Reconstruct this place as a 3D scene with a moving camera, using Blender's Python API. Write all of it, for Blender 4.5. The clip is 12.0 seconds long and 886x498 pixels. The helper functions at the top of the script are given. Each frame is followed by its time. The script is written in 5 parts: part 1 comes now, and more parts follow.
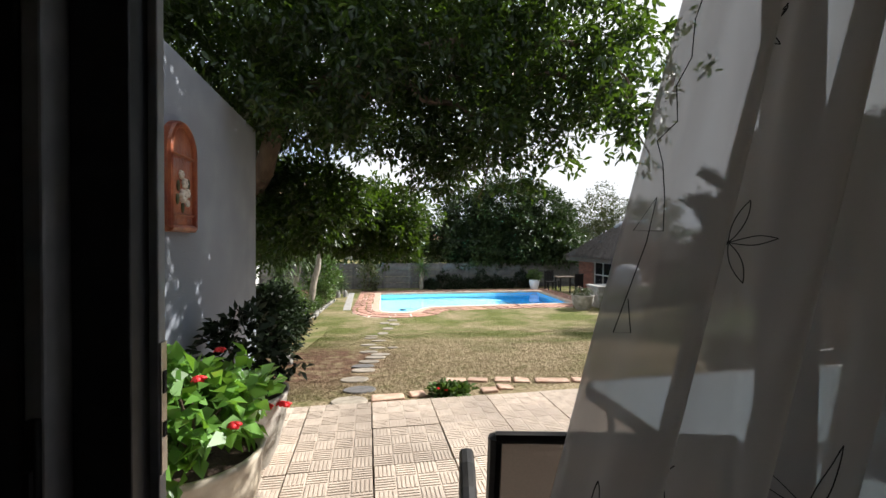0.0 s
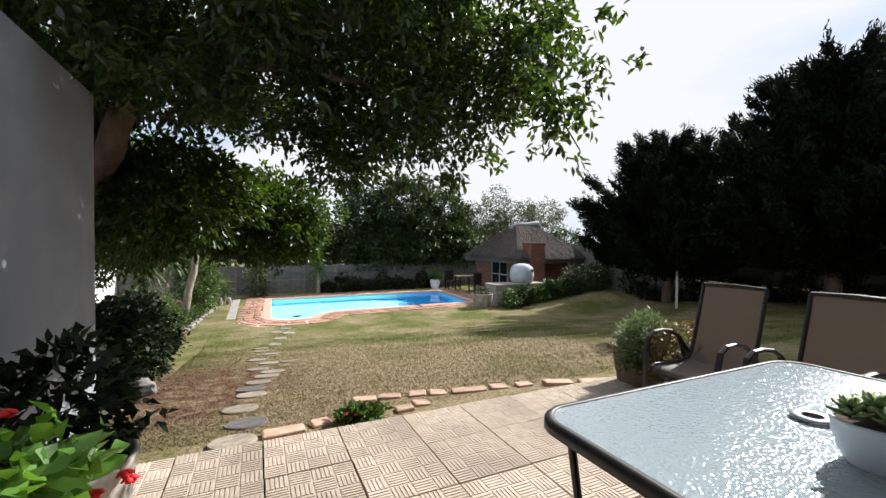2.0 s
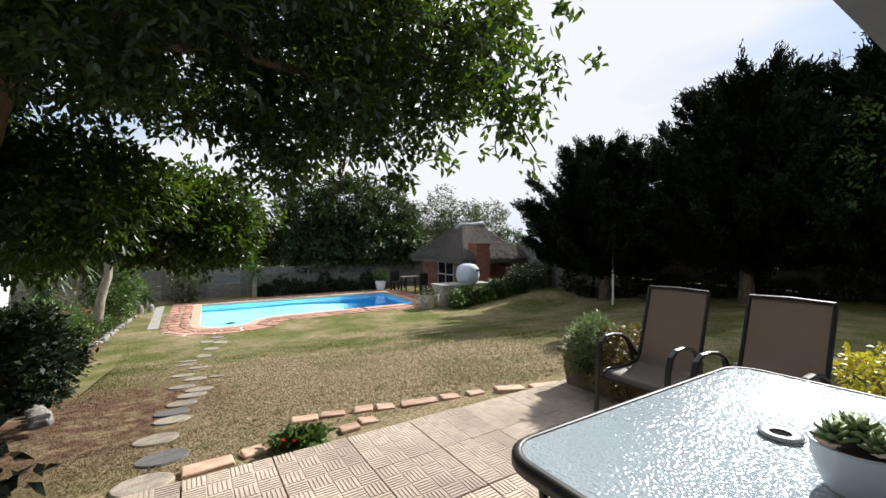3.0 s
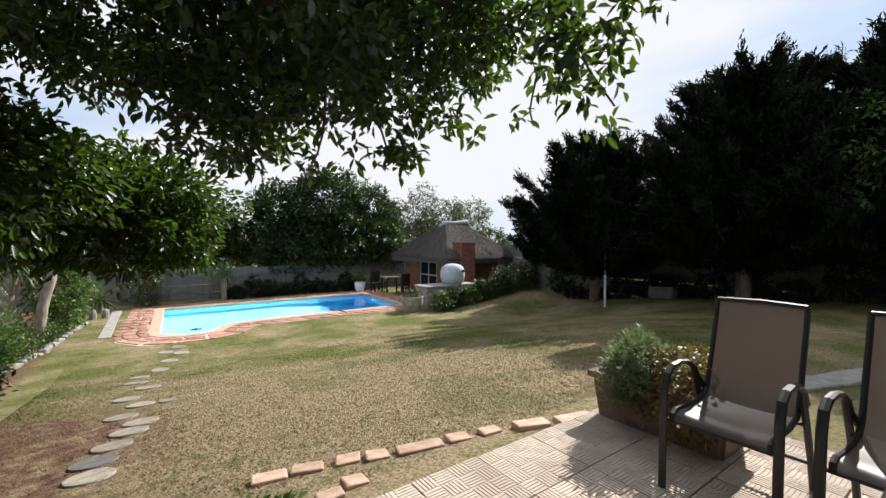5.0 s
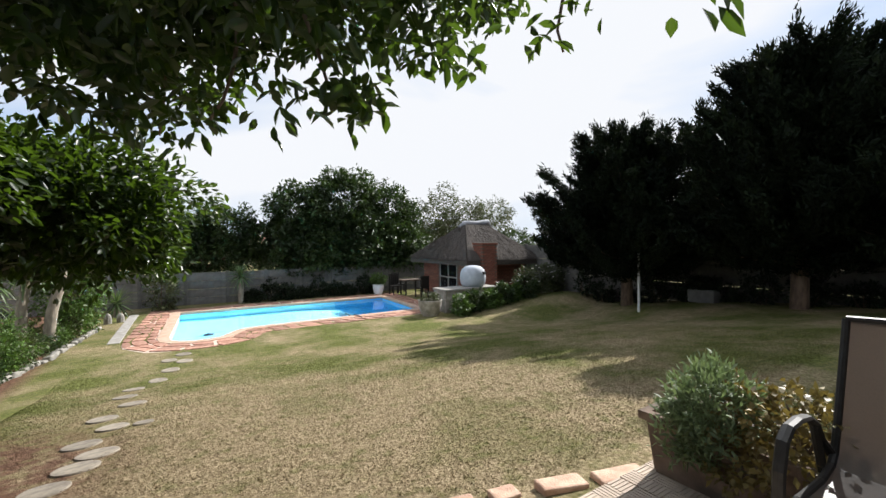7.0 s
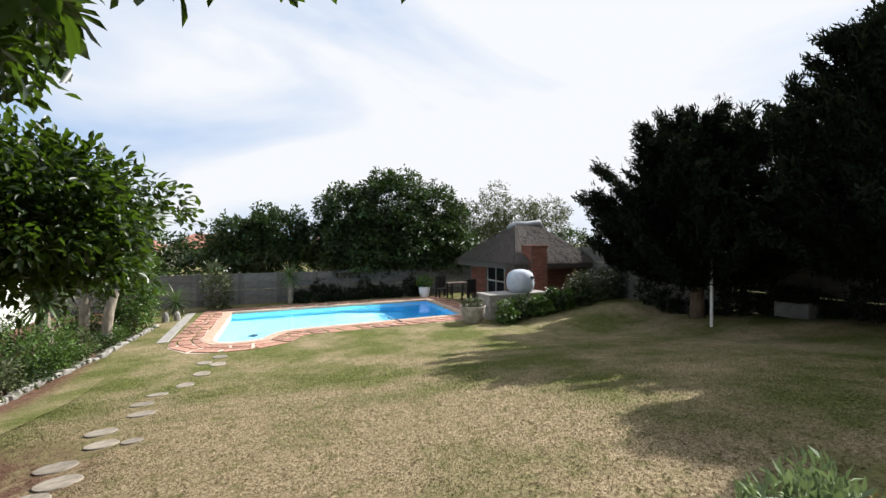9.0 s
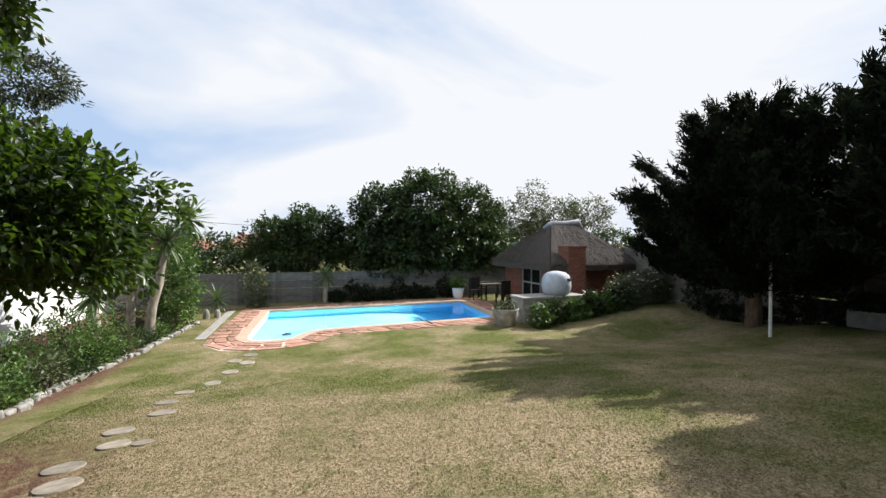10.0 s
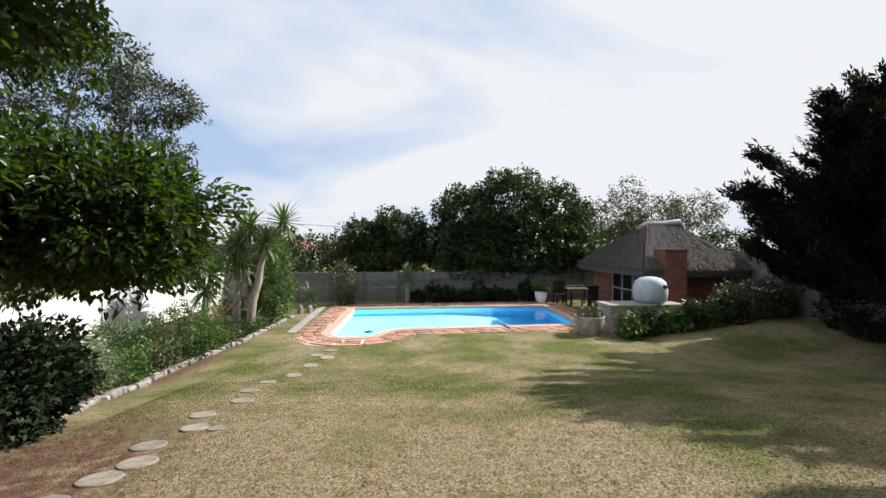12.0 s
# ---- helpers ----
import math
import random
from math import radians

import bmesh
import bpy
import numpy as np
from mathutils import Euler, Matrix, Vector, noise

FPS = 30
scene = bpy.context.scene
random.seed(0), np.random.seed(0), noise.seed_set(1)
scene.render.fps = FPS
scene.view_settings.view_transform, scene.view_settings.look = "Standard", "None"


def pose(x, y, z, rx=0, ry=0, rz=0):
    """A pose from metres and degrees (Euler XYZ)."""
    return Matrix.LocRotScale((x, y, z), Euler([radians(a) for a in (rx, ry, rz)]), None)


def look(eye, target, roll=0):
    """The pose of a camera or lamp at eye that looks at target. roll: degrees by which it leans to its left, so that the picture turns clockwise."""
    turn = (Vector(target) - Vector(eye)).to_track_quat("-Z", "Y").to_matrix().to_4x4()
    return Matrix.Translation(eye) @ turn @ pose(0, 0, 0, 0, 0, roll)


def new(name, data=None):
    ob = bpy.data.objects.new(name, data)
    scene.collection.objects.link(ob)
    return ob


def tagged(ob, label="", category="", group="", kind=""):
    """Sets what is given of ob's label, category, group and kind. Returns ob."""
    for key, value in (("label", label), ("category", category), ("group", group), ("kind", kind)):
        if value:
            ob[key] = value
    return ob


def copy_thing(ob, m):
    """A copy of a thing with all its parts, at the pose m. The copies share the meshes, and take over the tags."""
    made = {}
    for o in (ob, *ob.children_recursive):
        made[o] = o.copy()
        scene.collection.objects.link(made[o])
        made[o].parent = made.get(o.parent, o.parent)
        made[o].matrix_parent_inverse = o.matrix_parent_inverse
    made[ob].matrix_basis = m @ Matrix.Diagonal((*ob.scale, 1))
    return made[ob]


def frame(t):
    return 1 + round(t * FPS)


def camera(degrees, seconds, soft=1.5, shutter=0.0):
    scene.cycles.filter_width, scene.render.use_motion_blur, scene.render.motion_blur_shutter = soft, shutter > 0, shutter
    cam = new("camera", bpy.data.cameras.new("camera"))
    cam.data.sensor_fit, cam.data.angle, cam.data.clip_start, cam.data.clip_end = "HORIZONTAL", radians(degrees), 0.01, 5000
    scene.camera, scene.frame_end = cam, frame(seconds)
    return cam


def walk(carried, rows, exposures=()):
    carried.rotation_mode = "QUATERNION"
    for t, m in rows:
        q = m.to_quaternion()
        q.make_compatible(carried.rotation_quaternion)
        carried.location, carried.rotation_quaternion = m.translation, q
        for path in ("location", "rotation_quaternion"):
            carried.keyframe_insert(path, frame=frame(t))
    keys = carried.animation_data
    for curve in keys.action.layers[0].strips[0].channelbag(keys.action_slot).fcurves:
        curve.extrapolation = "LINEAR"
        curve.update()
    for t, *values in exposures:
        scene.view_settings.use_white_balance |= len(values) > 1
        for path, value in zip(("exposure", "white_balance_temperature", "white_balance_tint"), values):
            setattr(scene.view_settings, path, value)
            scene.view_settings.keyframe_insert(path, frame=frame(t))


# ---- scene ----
cam = camera(95.0, 12.0)
METRES, EYE, TILT, LEAN, TURN = 3.5, 1.5, 0.0, 0.0, -10.6
PATH = [
    (0, (0.307, 0.078, 1.299), (0.675, 2.043, 1.263), 0.4),
    (0.5, (0.278, 0.185, 1.303), (0.75, 2.129, 1.268), 0.4),
    (1, (0.267, 0.273, 1.3), (0.872, 2.179, 1.268), 0.3),
    (1.5, (0.273, 0.378, 1.291), (0.993, 2.244, 1.258), 0.3),
    (2, (0.304, 0.503, 1.301), (1.145, 2.317, 1.269), 0.3),
    (2.5, (0.332, 0.594, 1.313), (1.292, 2.348, 1.281), 0.2),
    (3, (0.371, 0.695, 1.342), (1.448, 2.38, 1.308), 0.1),
    (5, (0.63, 1.474, 1.339), (1.794, 3.1, 1.301), 0.2),
    (5.5, (0.722, 1.639, 1.312), (1.886, 3.264, 1.275), 0.0),
    (6, (0.856, 1.774, 1.308), (2.013, 3.404, 1.272), -0.1),
    (6.5, (1.013, 1.89, 1.308), (2.152, 3.534, 1.274), -0.3),
    (7, (1.192, 2.007, 1.31), (2.261, 3.698, 1.28), -0.3),
    (9, (1.997, 2.41, 1.385), (2.815, 4.235, 1.357), -0.2),
    (9.5, (2.186, 2.501, 1.387), (2.917, 4.363, 1.36), -0.2),
    (10, (2.372, 2.612, 1.393), (3.009, 4.508, 1.366), -0.1),
    (10.5, (2.499, 2.692, 1.391), (3.043, 4.617, 1.367), 0.0),
    (11, (2.63, 2.728, 1.401), (3.061, 4.681, 1.379), 0.1),
    (11.5, (2.705, 2.767, 1.399), (3.023, 4.741, 1.379), 0.2),
    (12, (2.773, 2.783, 1.405), (2.987, 4.772, 1.384), 0.2),
]
walk(cam, [(t, look(eye, target, roll)) for t, eye, target, roll in PATH], [(0.0, 0.92), (1.5, 0.76), (3.0, 0.68), (9.5, 0.70), (12.0, 0.60)])

# ---- light ----
SUN_EL, SUN_AZ = 37.0, 75.0          # degrees; azimuth from +y towards +x
world = bpy.data.worlds.new("sky")
scene.world = world
world.use_nodes = True
wn, wl = world.node_tree.nodes, world.node_tree.links
wn.clear()
w_out = wn.new("ShaderNodeOutputWorld")
w_bg = wn.new("ShaderNodeBackground")
w_sky = wn.new("ShaderNodeTexSky")
w_sky.sky_type = "NISHITA"
w_sky.sun_disc = False
w_sky.sun_elevation, w_sky.sun_rotation = radians(SUN_EL), radians(SUN_AZ)
w_sky.air_density, w_sky.dust_density, w_sky.ozone_density = 1.0, 0.6, 1.0
w_tc = wn.new("ShaderNodeTexCoord")
w_map = wn.new("ShaderNodeMapping")
w_map.inputs["Scale"].default_value = (1.0, 1.0, 2.6)
w_map.inputs["Rotation"].default_value = (0.1, 0.15, 0.5)
w_noise = wn.new("ShaderNodeTexNoise")
w_noise.inputs["Scale"].default_value = 1.2
w_noise.inputs["Detail"].default_value = 5.0
w_noise.inputs["Roughness"].default_value = 0.5
w_noise.inputs["Distortion"].default_value = 0.5
w_ramp = wn.new("ShaderNodeValToRGB")
w_ramp.color_ramp.elements[0].position = 0.36
w_ramp.color_ramp.elements[1].position = 0.56
w_ramp.color_ramp.elements[0].color = (0.12, 0.12, 0.12, 1)
w_mix = wn.new("ShaderNodeMix")
w_mix.data_type = "RGBA"
w_mix.inputs[7].default_value = (8.3, 8.5, 8.9, 1.0)
w_haze = wn.new("ShaderNodeMix")
w_haze.data_type = "RGBA"
w_haze.inputs[0].default_value = 0.8
w_haze.inputs[7].default_value = (4.3, 6.0, 8.8, 1.0)
wl.new(w_tc.outputs["Generated"], w_map.inputs["Vector"])
wl.new(w_map.outputs["Vector"], w_noise.inputs["Vector"])
wl.new(w_noise.outputs["Fac"], w_ramp.inputs["Fac"])
wl.new(w_ramp.outputs["Color"], w_mix.inputs[0])
wl.new(w_sky.outputs["Color"], w_haze.inputs[6])
wl.new(w_haze.outputs[2], w_mix.inputs[6])
wl.new(w_mix.outputs[2], w_bg.inputs["Color"])
w_bg.inputs["Strength"].default_value = 0.069
wl.new(w_bg.outputs["Background"], w_out.inputs["Surface"])

sun_data = bpy.data.lights.new("sun", "SUN")
sun_data.energy, sun_data.angle, sun_data.color = 4.9, radians(0.55), (1.0, 0.97, 0.93)
sun = new("sun", sun_data)
sx, sy = math.sin(radians(SUN_AZ)), math.cos(radians(SUN_AZ))
sun.matrix_world = look((60 * sx, 60 * sy, 60 * math.tan(radians(SUN_EL))), (0, 0, 0))


# ---- materials ----
def material(name, c1, c2, scale=8.0, rough=0.8, bump=0.0, bump_scale=60.0, metal=0.0, through_light=None, island=0.0, piece=0.0,
             big=None, big_scale=0.5, spec=0.5, stretch=(1, 1, 1)):
    """A surface with two tones over a fine and a coarse noise; big: a third tone in large stains."""
    m = bpy.data.materials.new(name)
    m.use_nodes = True
    n, l = m.node_tree.nodes, m.node_tree.links
    p = n["Principled BSDF"]
    p.inputs["Roughness"].default_value, p.inputs["Metallic"].default_value = rough, metal
    p.inputs["Specular IOR Level"].default_value = spec
    tc = n.new("ShaderNodeTexCoord")
    mp = n.new("ShaderNodeMapping")
    mp.inputs["Scale"].default_value = stretch
    l.new(tc.outputs["Object"], mp.inputs["Vector"])
    fine = n.new("ShaderNodeTexNoise")
    fine.inputs["Scale"].default_value, fine.inputs["Detail"].default_value = scale, 6.0
    l.new(mp.outputs["Vector"], fine.inputs["Vector"])
    ramp = n.new("ShaderNodeValToRGB")
    e = ramp.color_ramp.elements
    e[0].position, e[1].position = 0.36, 0.64
    e[0].color, e[1].color = (*c1, 1), (*c2, 1)
    l.new(fine.outputs["Fac"], ramp.inputs["Fac"])
    colour = ramp.outputs["Color"]
    if big:
        coarse = n.new("ShaderNodeTexNoise")
        coarse.inputs["Scale"].default_value, coarse.inputs["Detail"].default_value = big_scale, 4.0
        l.new(tc.outputs["Object"], coarse.inputs["Vector"])
        r2 = n.new("ShaderNodeValToRGB")
        r2.color_ramp.elements[0].position, r2.color_ramp.elements[1].position = 0.42, 0.62
        l.new(coarse.outputs["Fac"], r2.inputs["Fac"])
        mx = n.new("ShaderNodeMix")
        mx.data_type = "RGBA"
        mx.inputs[7].default_value = (*big, 1)
        l.new(r2.outputs["Color"], mx.inputs[0])
        l.new(colour, mx.inputs[6])
        colour = mx.outputs[2]
    if island or piece:
        src = n.new("ShaderNodeNewGeometry").outputs["Random Per Island"] if island else n.new("ShaderNodeObjectInfo").outputs["Random"]
        rng = n.new("ShaderNodeMapRange")
        amount = island or piece
        rng.inputs[3].default_value, rng.inputs[4].default_value = 1 - amount, 1 + amount
        l.new(src, rng.inputs[0])
        hsv = n.new("ShaderNodeHueSaturation")
        l.new(rng.outputs[0], hsv.inputs["Value"])
        l.new(colour, hsv.inputs["Color"])
        colour = hsv.outputs["Color"]
    l.new(colour, p.inputs["Base Color"])
    if bump:
        bn = n.new("ShaderNodeTexNoise")
        bn.inputs["Scale"].default_value, bn.inputs["Detail"].default_value = bump_scale, 4.0
        l.new(mp.outputs["Vector"], bn.inputs["Vector"])
        bp = n.new("ShaderNodeBump")
        bp.inputs["Strength"].default_value, bp.inputs["Distance"].default_value = bump, 0.01
        l.new(bn.outputs["Fac"], bp.inputs["Height"])
        l.new(bp.outputs["Normal"], p.inputs["Normal"])
    if through_light:
        tr = n.new("ShaderNodeBsdfTranslucent")
        tr.inputs["Color"].default_value = (*through_light, 1)
        ad = n.new("ShaderNodeAddShader")
        l.new(p.outputs["BSDF"], ad.inputs[0])
        l.new(tr.outputs["BSDF"], ad.inputs[1])
        l.new(ad.outputs["Shader"], n["Material Output"].inputs["Surface"])
    return m


M = {}
# white plaster; the walls' shade is put into this dark bluish grey
M["shaded_plaster"] = material("shaded_plaster", (0.28, 0.30, 0.34), (0.35, 0.37, 0.41), 3, 0.9, 0.3, 90, big=(0.25, 0.27, 0.31), big_scale=0.8)
M["white_wall"] = material("white_wall", (0.72, 0.72, 0.70), (0.82, 0.82, 0.80), 2, 0.9, 0.2, 60, big=(0.66, 0.65, 0.62))
M["inside_wall"] = material("inside_wall", (0.74, 0.75, 0.78), (0.80, 0.80, 0.82), 3, 0.9)
M["inside_floor"] = material("inside_floor", (0.46, 0.41, 0.35), (0.54, 0.48, 0.41), 6, 0.6)
M["alu_dark"] = material("alu_dark", (0.035, 0.037, 0.042), (0.05, 0.05, 0.055), 30, 0.45, metal=0.4)
M["alu_light"] = material("alu_light", (0.34, 0.35, 0.37), (0.42, 0.43, 0.45), 20, 0.45)
M["steel"] = material("steel", (0.45, 0.42, 0.36), (0.6, 0.57, 0.5), 40, 0.35, metal=0.9)
M["paver"] = material("paver", (0.50, 0.41, 0.33), (0.62, 0.52, 0.425), 14, 0.9, 0.5, 120, piece=0.13, big=(0.45, 0.37, 0.30), big_scale=1.7)
M["mortar"] = material("mortar", (0.10, 0.085, 0.07), (0.17, 0.14, 0.11), 20, 1.0, 0.5, 80)
M["edge_brick"] = material("edge_brick", (0.46, 0.28, 0.20), (0.60, 0.42, 0.31), 12, 0.9, 0.6, 70, piece=0.18)
M["stone_disc"] = material("stone_disc", (0.20, 0.17, 0.135), (0.33, 0.285, 0.225), 14, 0.95, 0.6, 60, piece=0.22)
M["kerb_stone"] = material("kerb_stone", (0.17, 0.16, 0.14), (0.34, 0.32, 0.285), 9, 0.95, 0.7, 30, piece=0.18)
M["flagstone"] = material("flagstone", (0.31, 0.15, 0.10), (0.46, 0.26, 0.19), 9, 0.85, 0.5, 50, piece=0.28)
M["coping"] = material("coping", (0.47, 0.31, 0.22), (0.56, 0.40, 0.30), 8, 0.85, 0.4, 60)
M["deck_bed"] = material("deck_bed", (0.55, 0.44, 0.36), (0.68, 0.56, 0.47), 12, 0.95, 0.4, 60)
M["pool_shell"] = material("pool_shell", (0.30, 0.78, 0.97), (0.36, 0.83, 0.99), 2.5, 0.6)
# light lost in the deep water, put into the shell colour
M["pool_depth_tint"] = material("pool_depth_tint", (0.08, 0.50, 0.86), (0.10, 0.55, 0.90), 2.5, 0.6)
M["precast"] = material("precast", (0.12, 0.115, 0.108), (0.18, 0.172, 0.16), 5, 0.95, 0.4, 60, piece=0.1, big=(0.11, 0.105, 0.10))
M["thatch"] = material("thatch", (0.055, 0.046, 0.040), (0.13, 0.11, 0.095), 22, 1.0, 1.0, 60, stretch=(6, 6, 0.8), island=0.2)
M["ridge_cap"] = material("ridge_cap", (0.24, 0.25, 0.27), (0.34, 0.35, 0.37), 8, 0.8, 0.3, 40)
M["brick"] = material("brick", (0.17, 0.06, 0.04), (0.27, 0.105, 0.07), 14, 0.9, 0.5, 90, piece=0.25)
M["brick_joint"] = material("brick_joint", (0.12, 0.085, 0.065), (0.17, 0.125, 0.10), 20, 1.0)
M["oven_white"] = material("oven_white", (0.40, 0.44, 0.50), (0.50, 0.54, 0.60), 5, 0.75, 0.2, 40)
M["black"] = material("black", (0.008, 0.008, 0.008), (0.015, 0.015, 0.015), 10, 0.8)
M["slab_grey"] = material("slab_grey", (0.27, 0.25, 0.225), (0.37, 0.35, 0.32), 8, 0.9, 0.3, 50)
M["chair_frame"] = material("chair_frame", (0.012, 0.011, 0.010), (0.022, 0.02, 0.018), 30, 0.45, spec=0.4)
M["terracotta"] = material("terracotta", (0.30, 0.075, 0.03), (0.46, 0.15, 0.06), 18, 0.35, 0.4, 40, big=(0.22, 0.05, 0.025), big_scale=9)
M["relief_white"] = material("relief_white", (0.62, 0.52, 0.42), (0.80, 0.73, 0.64), 30, 0.5)
M["relief_green"] = material("relief_green", (0.05, 0.06, 0.025), (0.10, 0.09, 0.04), 30, 0.5)
M["pot_glaze"] = material("pot_glaze", (0.42, 0.36, 0.27), (0.60, 0.54, 0.44), 7, 0.4, 0.3, 30, big=(0.30, 0.25, 0.18), big_scale=4)
M["pot_concrete"] = material("pot_concrete", (0.34, 0.31, 0.27), (0.48, 0.44, 0.39), 10, 0.95, 0.5, 40, big=(0.24, 0.22, 0.18), big_scale=4)
M["pot_white"] = material("pot_white", (0.72, 0.75, 0.80), (0.82, 0.84, 0.86), 6, 0.35)
M["planter_clay"] = material("planter_clay", (0.13, 0.09, 0.065), (0.22, 0.155, 0.115), 9, 0.95, 0.6, 40, big=(0.09, 0.07, 0.055), big_scale=5)
M["soil"] = material("soil", (0.035, 0.022, 0.015), (0.075, 0.045, 0.03), 25, 1.0, 0.8, 60)
M["bark"] = material("bark", (0.085, 0.055, 0.04), (0.17, 0.12, 0.085), 12, 0.95, 0.9, 30, stretch=(1, 1, 0.3))
M["bark_pale"] = material("bark_pale", (0.20, 0.17, 0.13), (0.34, 0.29, 0.23), 12, 0.95, 0.9, 30, stretch=(1, 1, 0.3))
M["post_paint"] = material("post_paint", (0.60, 0.60, 0.58), (0.72, 0.72, 0.70), 10, 0.6)
M["roof_tile"] = material("roof_tile", (0.30, 0.13, 0.09), (0.40, 0.19, 0.14), 3, 0.9)
M["house_wall"] = material("house_wall", (0.5, 0.46, 0.40), (0.6, 0.56, 0.5), 2, 0.9)
M["red_petal"] = material("red_petal", (0.60, 0.012, 0.02), (0.80, 0.03, 0.035), 20, 0.6, through_light=(0.25, 0.005, 0.005))
M["white_petal"] = material("white_petal", (0.75, 0.68, 0.70), (0.85, 0.80, 0.80), 20, 0.6, through_light=(0.1, 0.1, 0.1))
M["dark_glass"] = material("dark_glass", (0.01, 0.012, 0.014), (0.015, 0.016, 0.02), 5, 0.08)
M["hose"] = material("hose", (0.02, 0.03, 0.05), (0.04, 0.06, 0.09), 10, 0.5)


def leafy(name, dark, light, glow, rough=0.42, spec=0.5):
    return material(name, dark, light, 0.9, rough, island=0.45, through_light=glow, spec=spec)


M["leaf_tree"] = leafy("leaf_tree", (0.006, 0.013, 0.003), (0.018, 0.036, 0.007), (0.032, 0.058, 0.004), 0.36, 0.32)
# conifer green cut to near-black: the backlit crowns' shade is in the colour
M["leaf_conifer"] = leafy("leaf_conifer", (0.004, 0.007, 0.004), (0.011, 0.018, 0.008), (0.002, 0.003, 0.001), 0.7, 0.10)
M["leaf_back"] = leafy("leaf_back", (0.010, 0.021, 0.006), (0.034, 0.058, 0.015), (0.012, 0.022, 0.003), 0.5, 0.3)
M["leaf_olive"] = leafy("leaf_olive", (0.04, 0.05, 0.022), (0.10, 0.112, 0.052), (0.02, 0.026, 0.007), 0.55, 0.3)
M["leaf_gum"] = leafy("leaf_gum", (0.035, 0.045, 0.025), (0.085, 0.098, 0.055), (0.012, 0.015, 0.005), 0.5, 0.4)
M["leaf_shrub"] = leafy("leaf_shrub", (0.030, 0.060, 0.012), (0.075, 0.130, 0.026), (0.025, 0.045, 0.005), 0.5, 0.3)
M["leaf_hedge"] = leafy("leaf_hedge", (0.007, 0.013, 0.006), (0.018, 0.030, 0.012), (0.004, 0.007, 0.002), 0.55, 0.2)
M["leaf_pot"] = leafy("leaf_pot", (0.05, 0.115, 0.02), (0.12, 0.25, 0.045), (0.07, 0.14, 0.012), 0.4, 0.4)
M["leaf_grey"] = leafy("leaf_grey", (0.09, 0.125, 0.06), (0.19, 0.235, 0.13), (0.05, 0.07, 0.025), 0.6, 0.3)
M["leaf_rust"] = leafy("leaf_rust", (0.09, 0.085, 0.028), (0.21, 0.135, 0.05), (0.06, 0.045, 0.010), 0.55, 0.3)
M["leaf_yellow"] = leafy("leaf_yellow", (0.32, 0.30, 0.03), (0.52, 0.46, 0.06), (0.15, 0.14, 0.01), 0.5, 0.3)
M["leaf_palm"] = leafy("leaf_palm", (0.05, 0.085, 0.03), (0.11, 0.16, 0.06), (0.04, 0.06, 0.015), 0.45, 0.4)
M["leaf_succulent"] = leafy("leaf_succulent", (0.14, 0.20, 0.08), (0.26, 0.31, 0.15), (0.03, 0.04, 0.01), 0.45, 0.4)


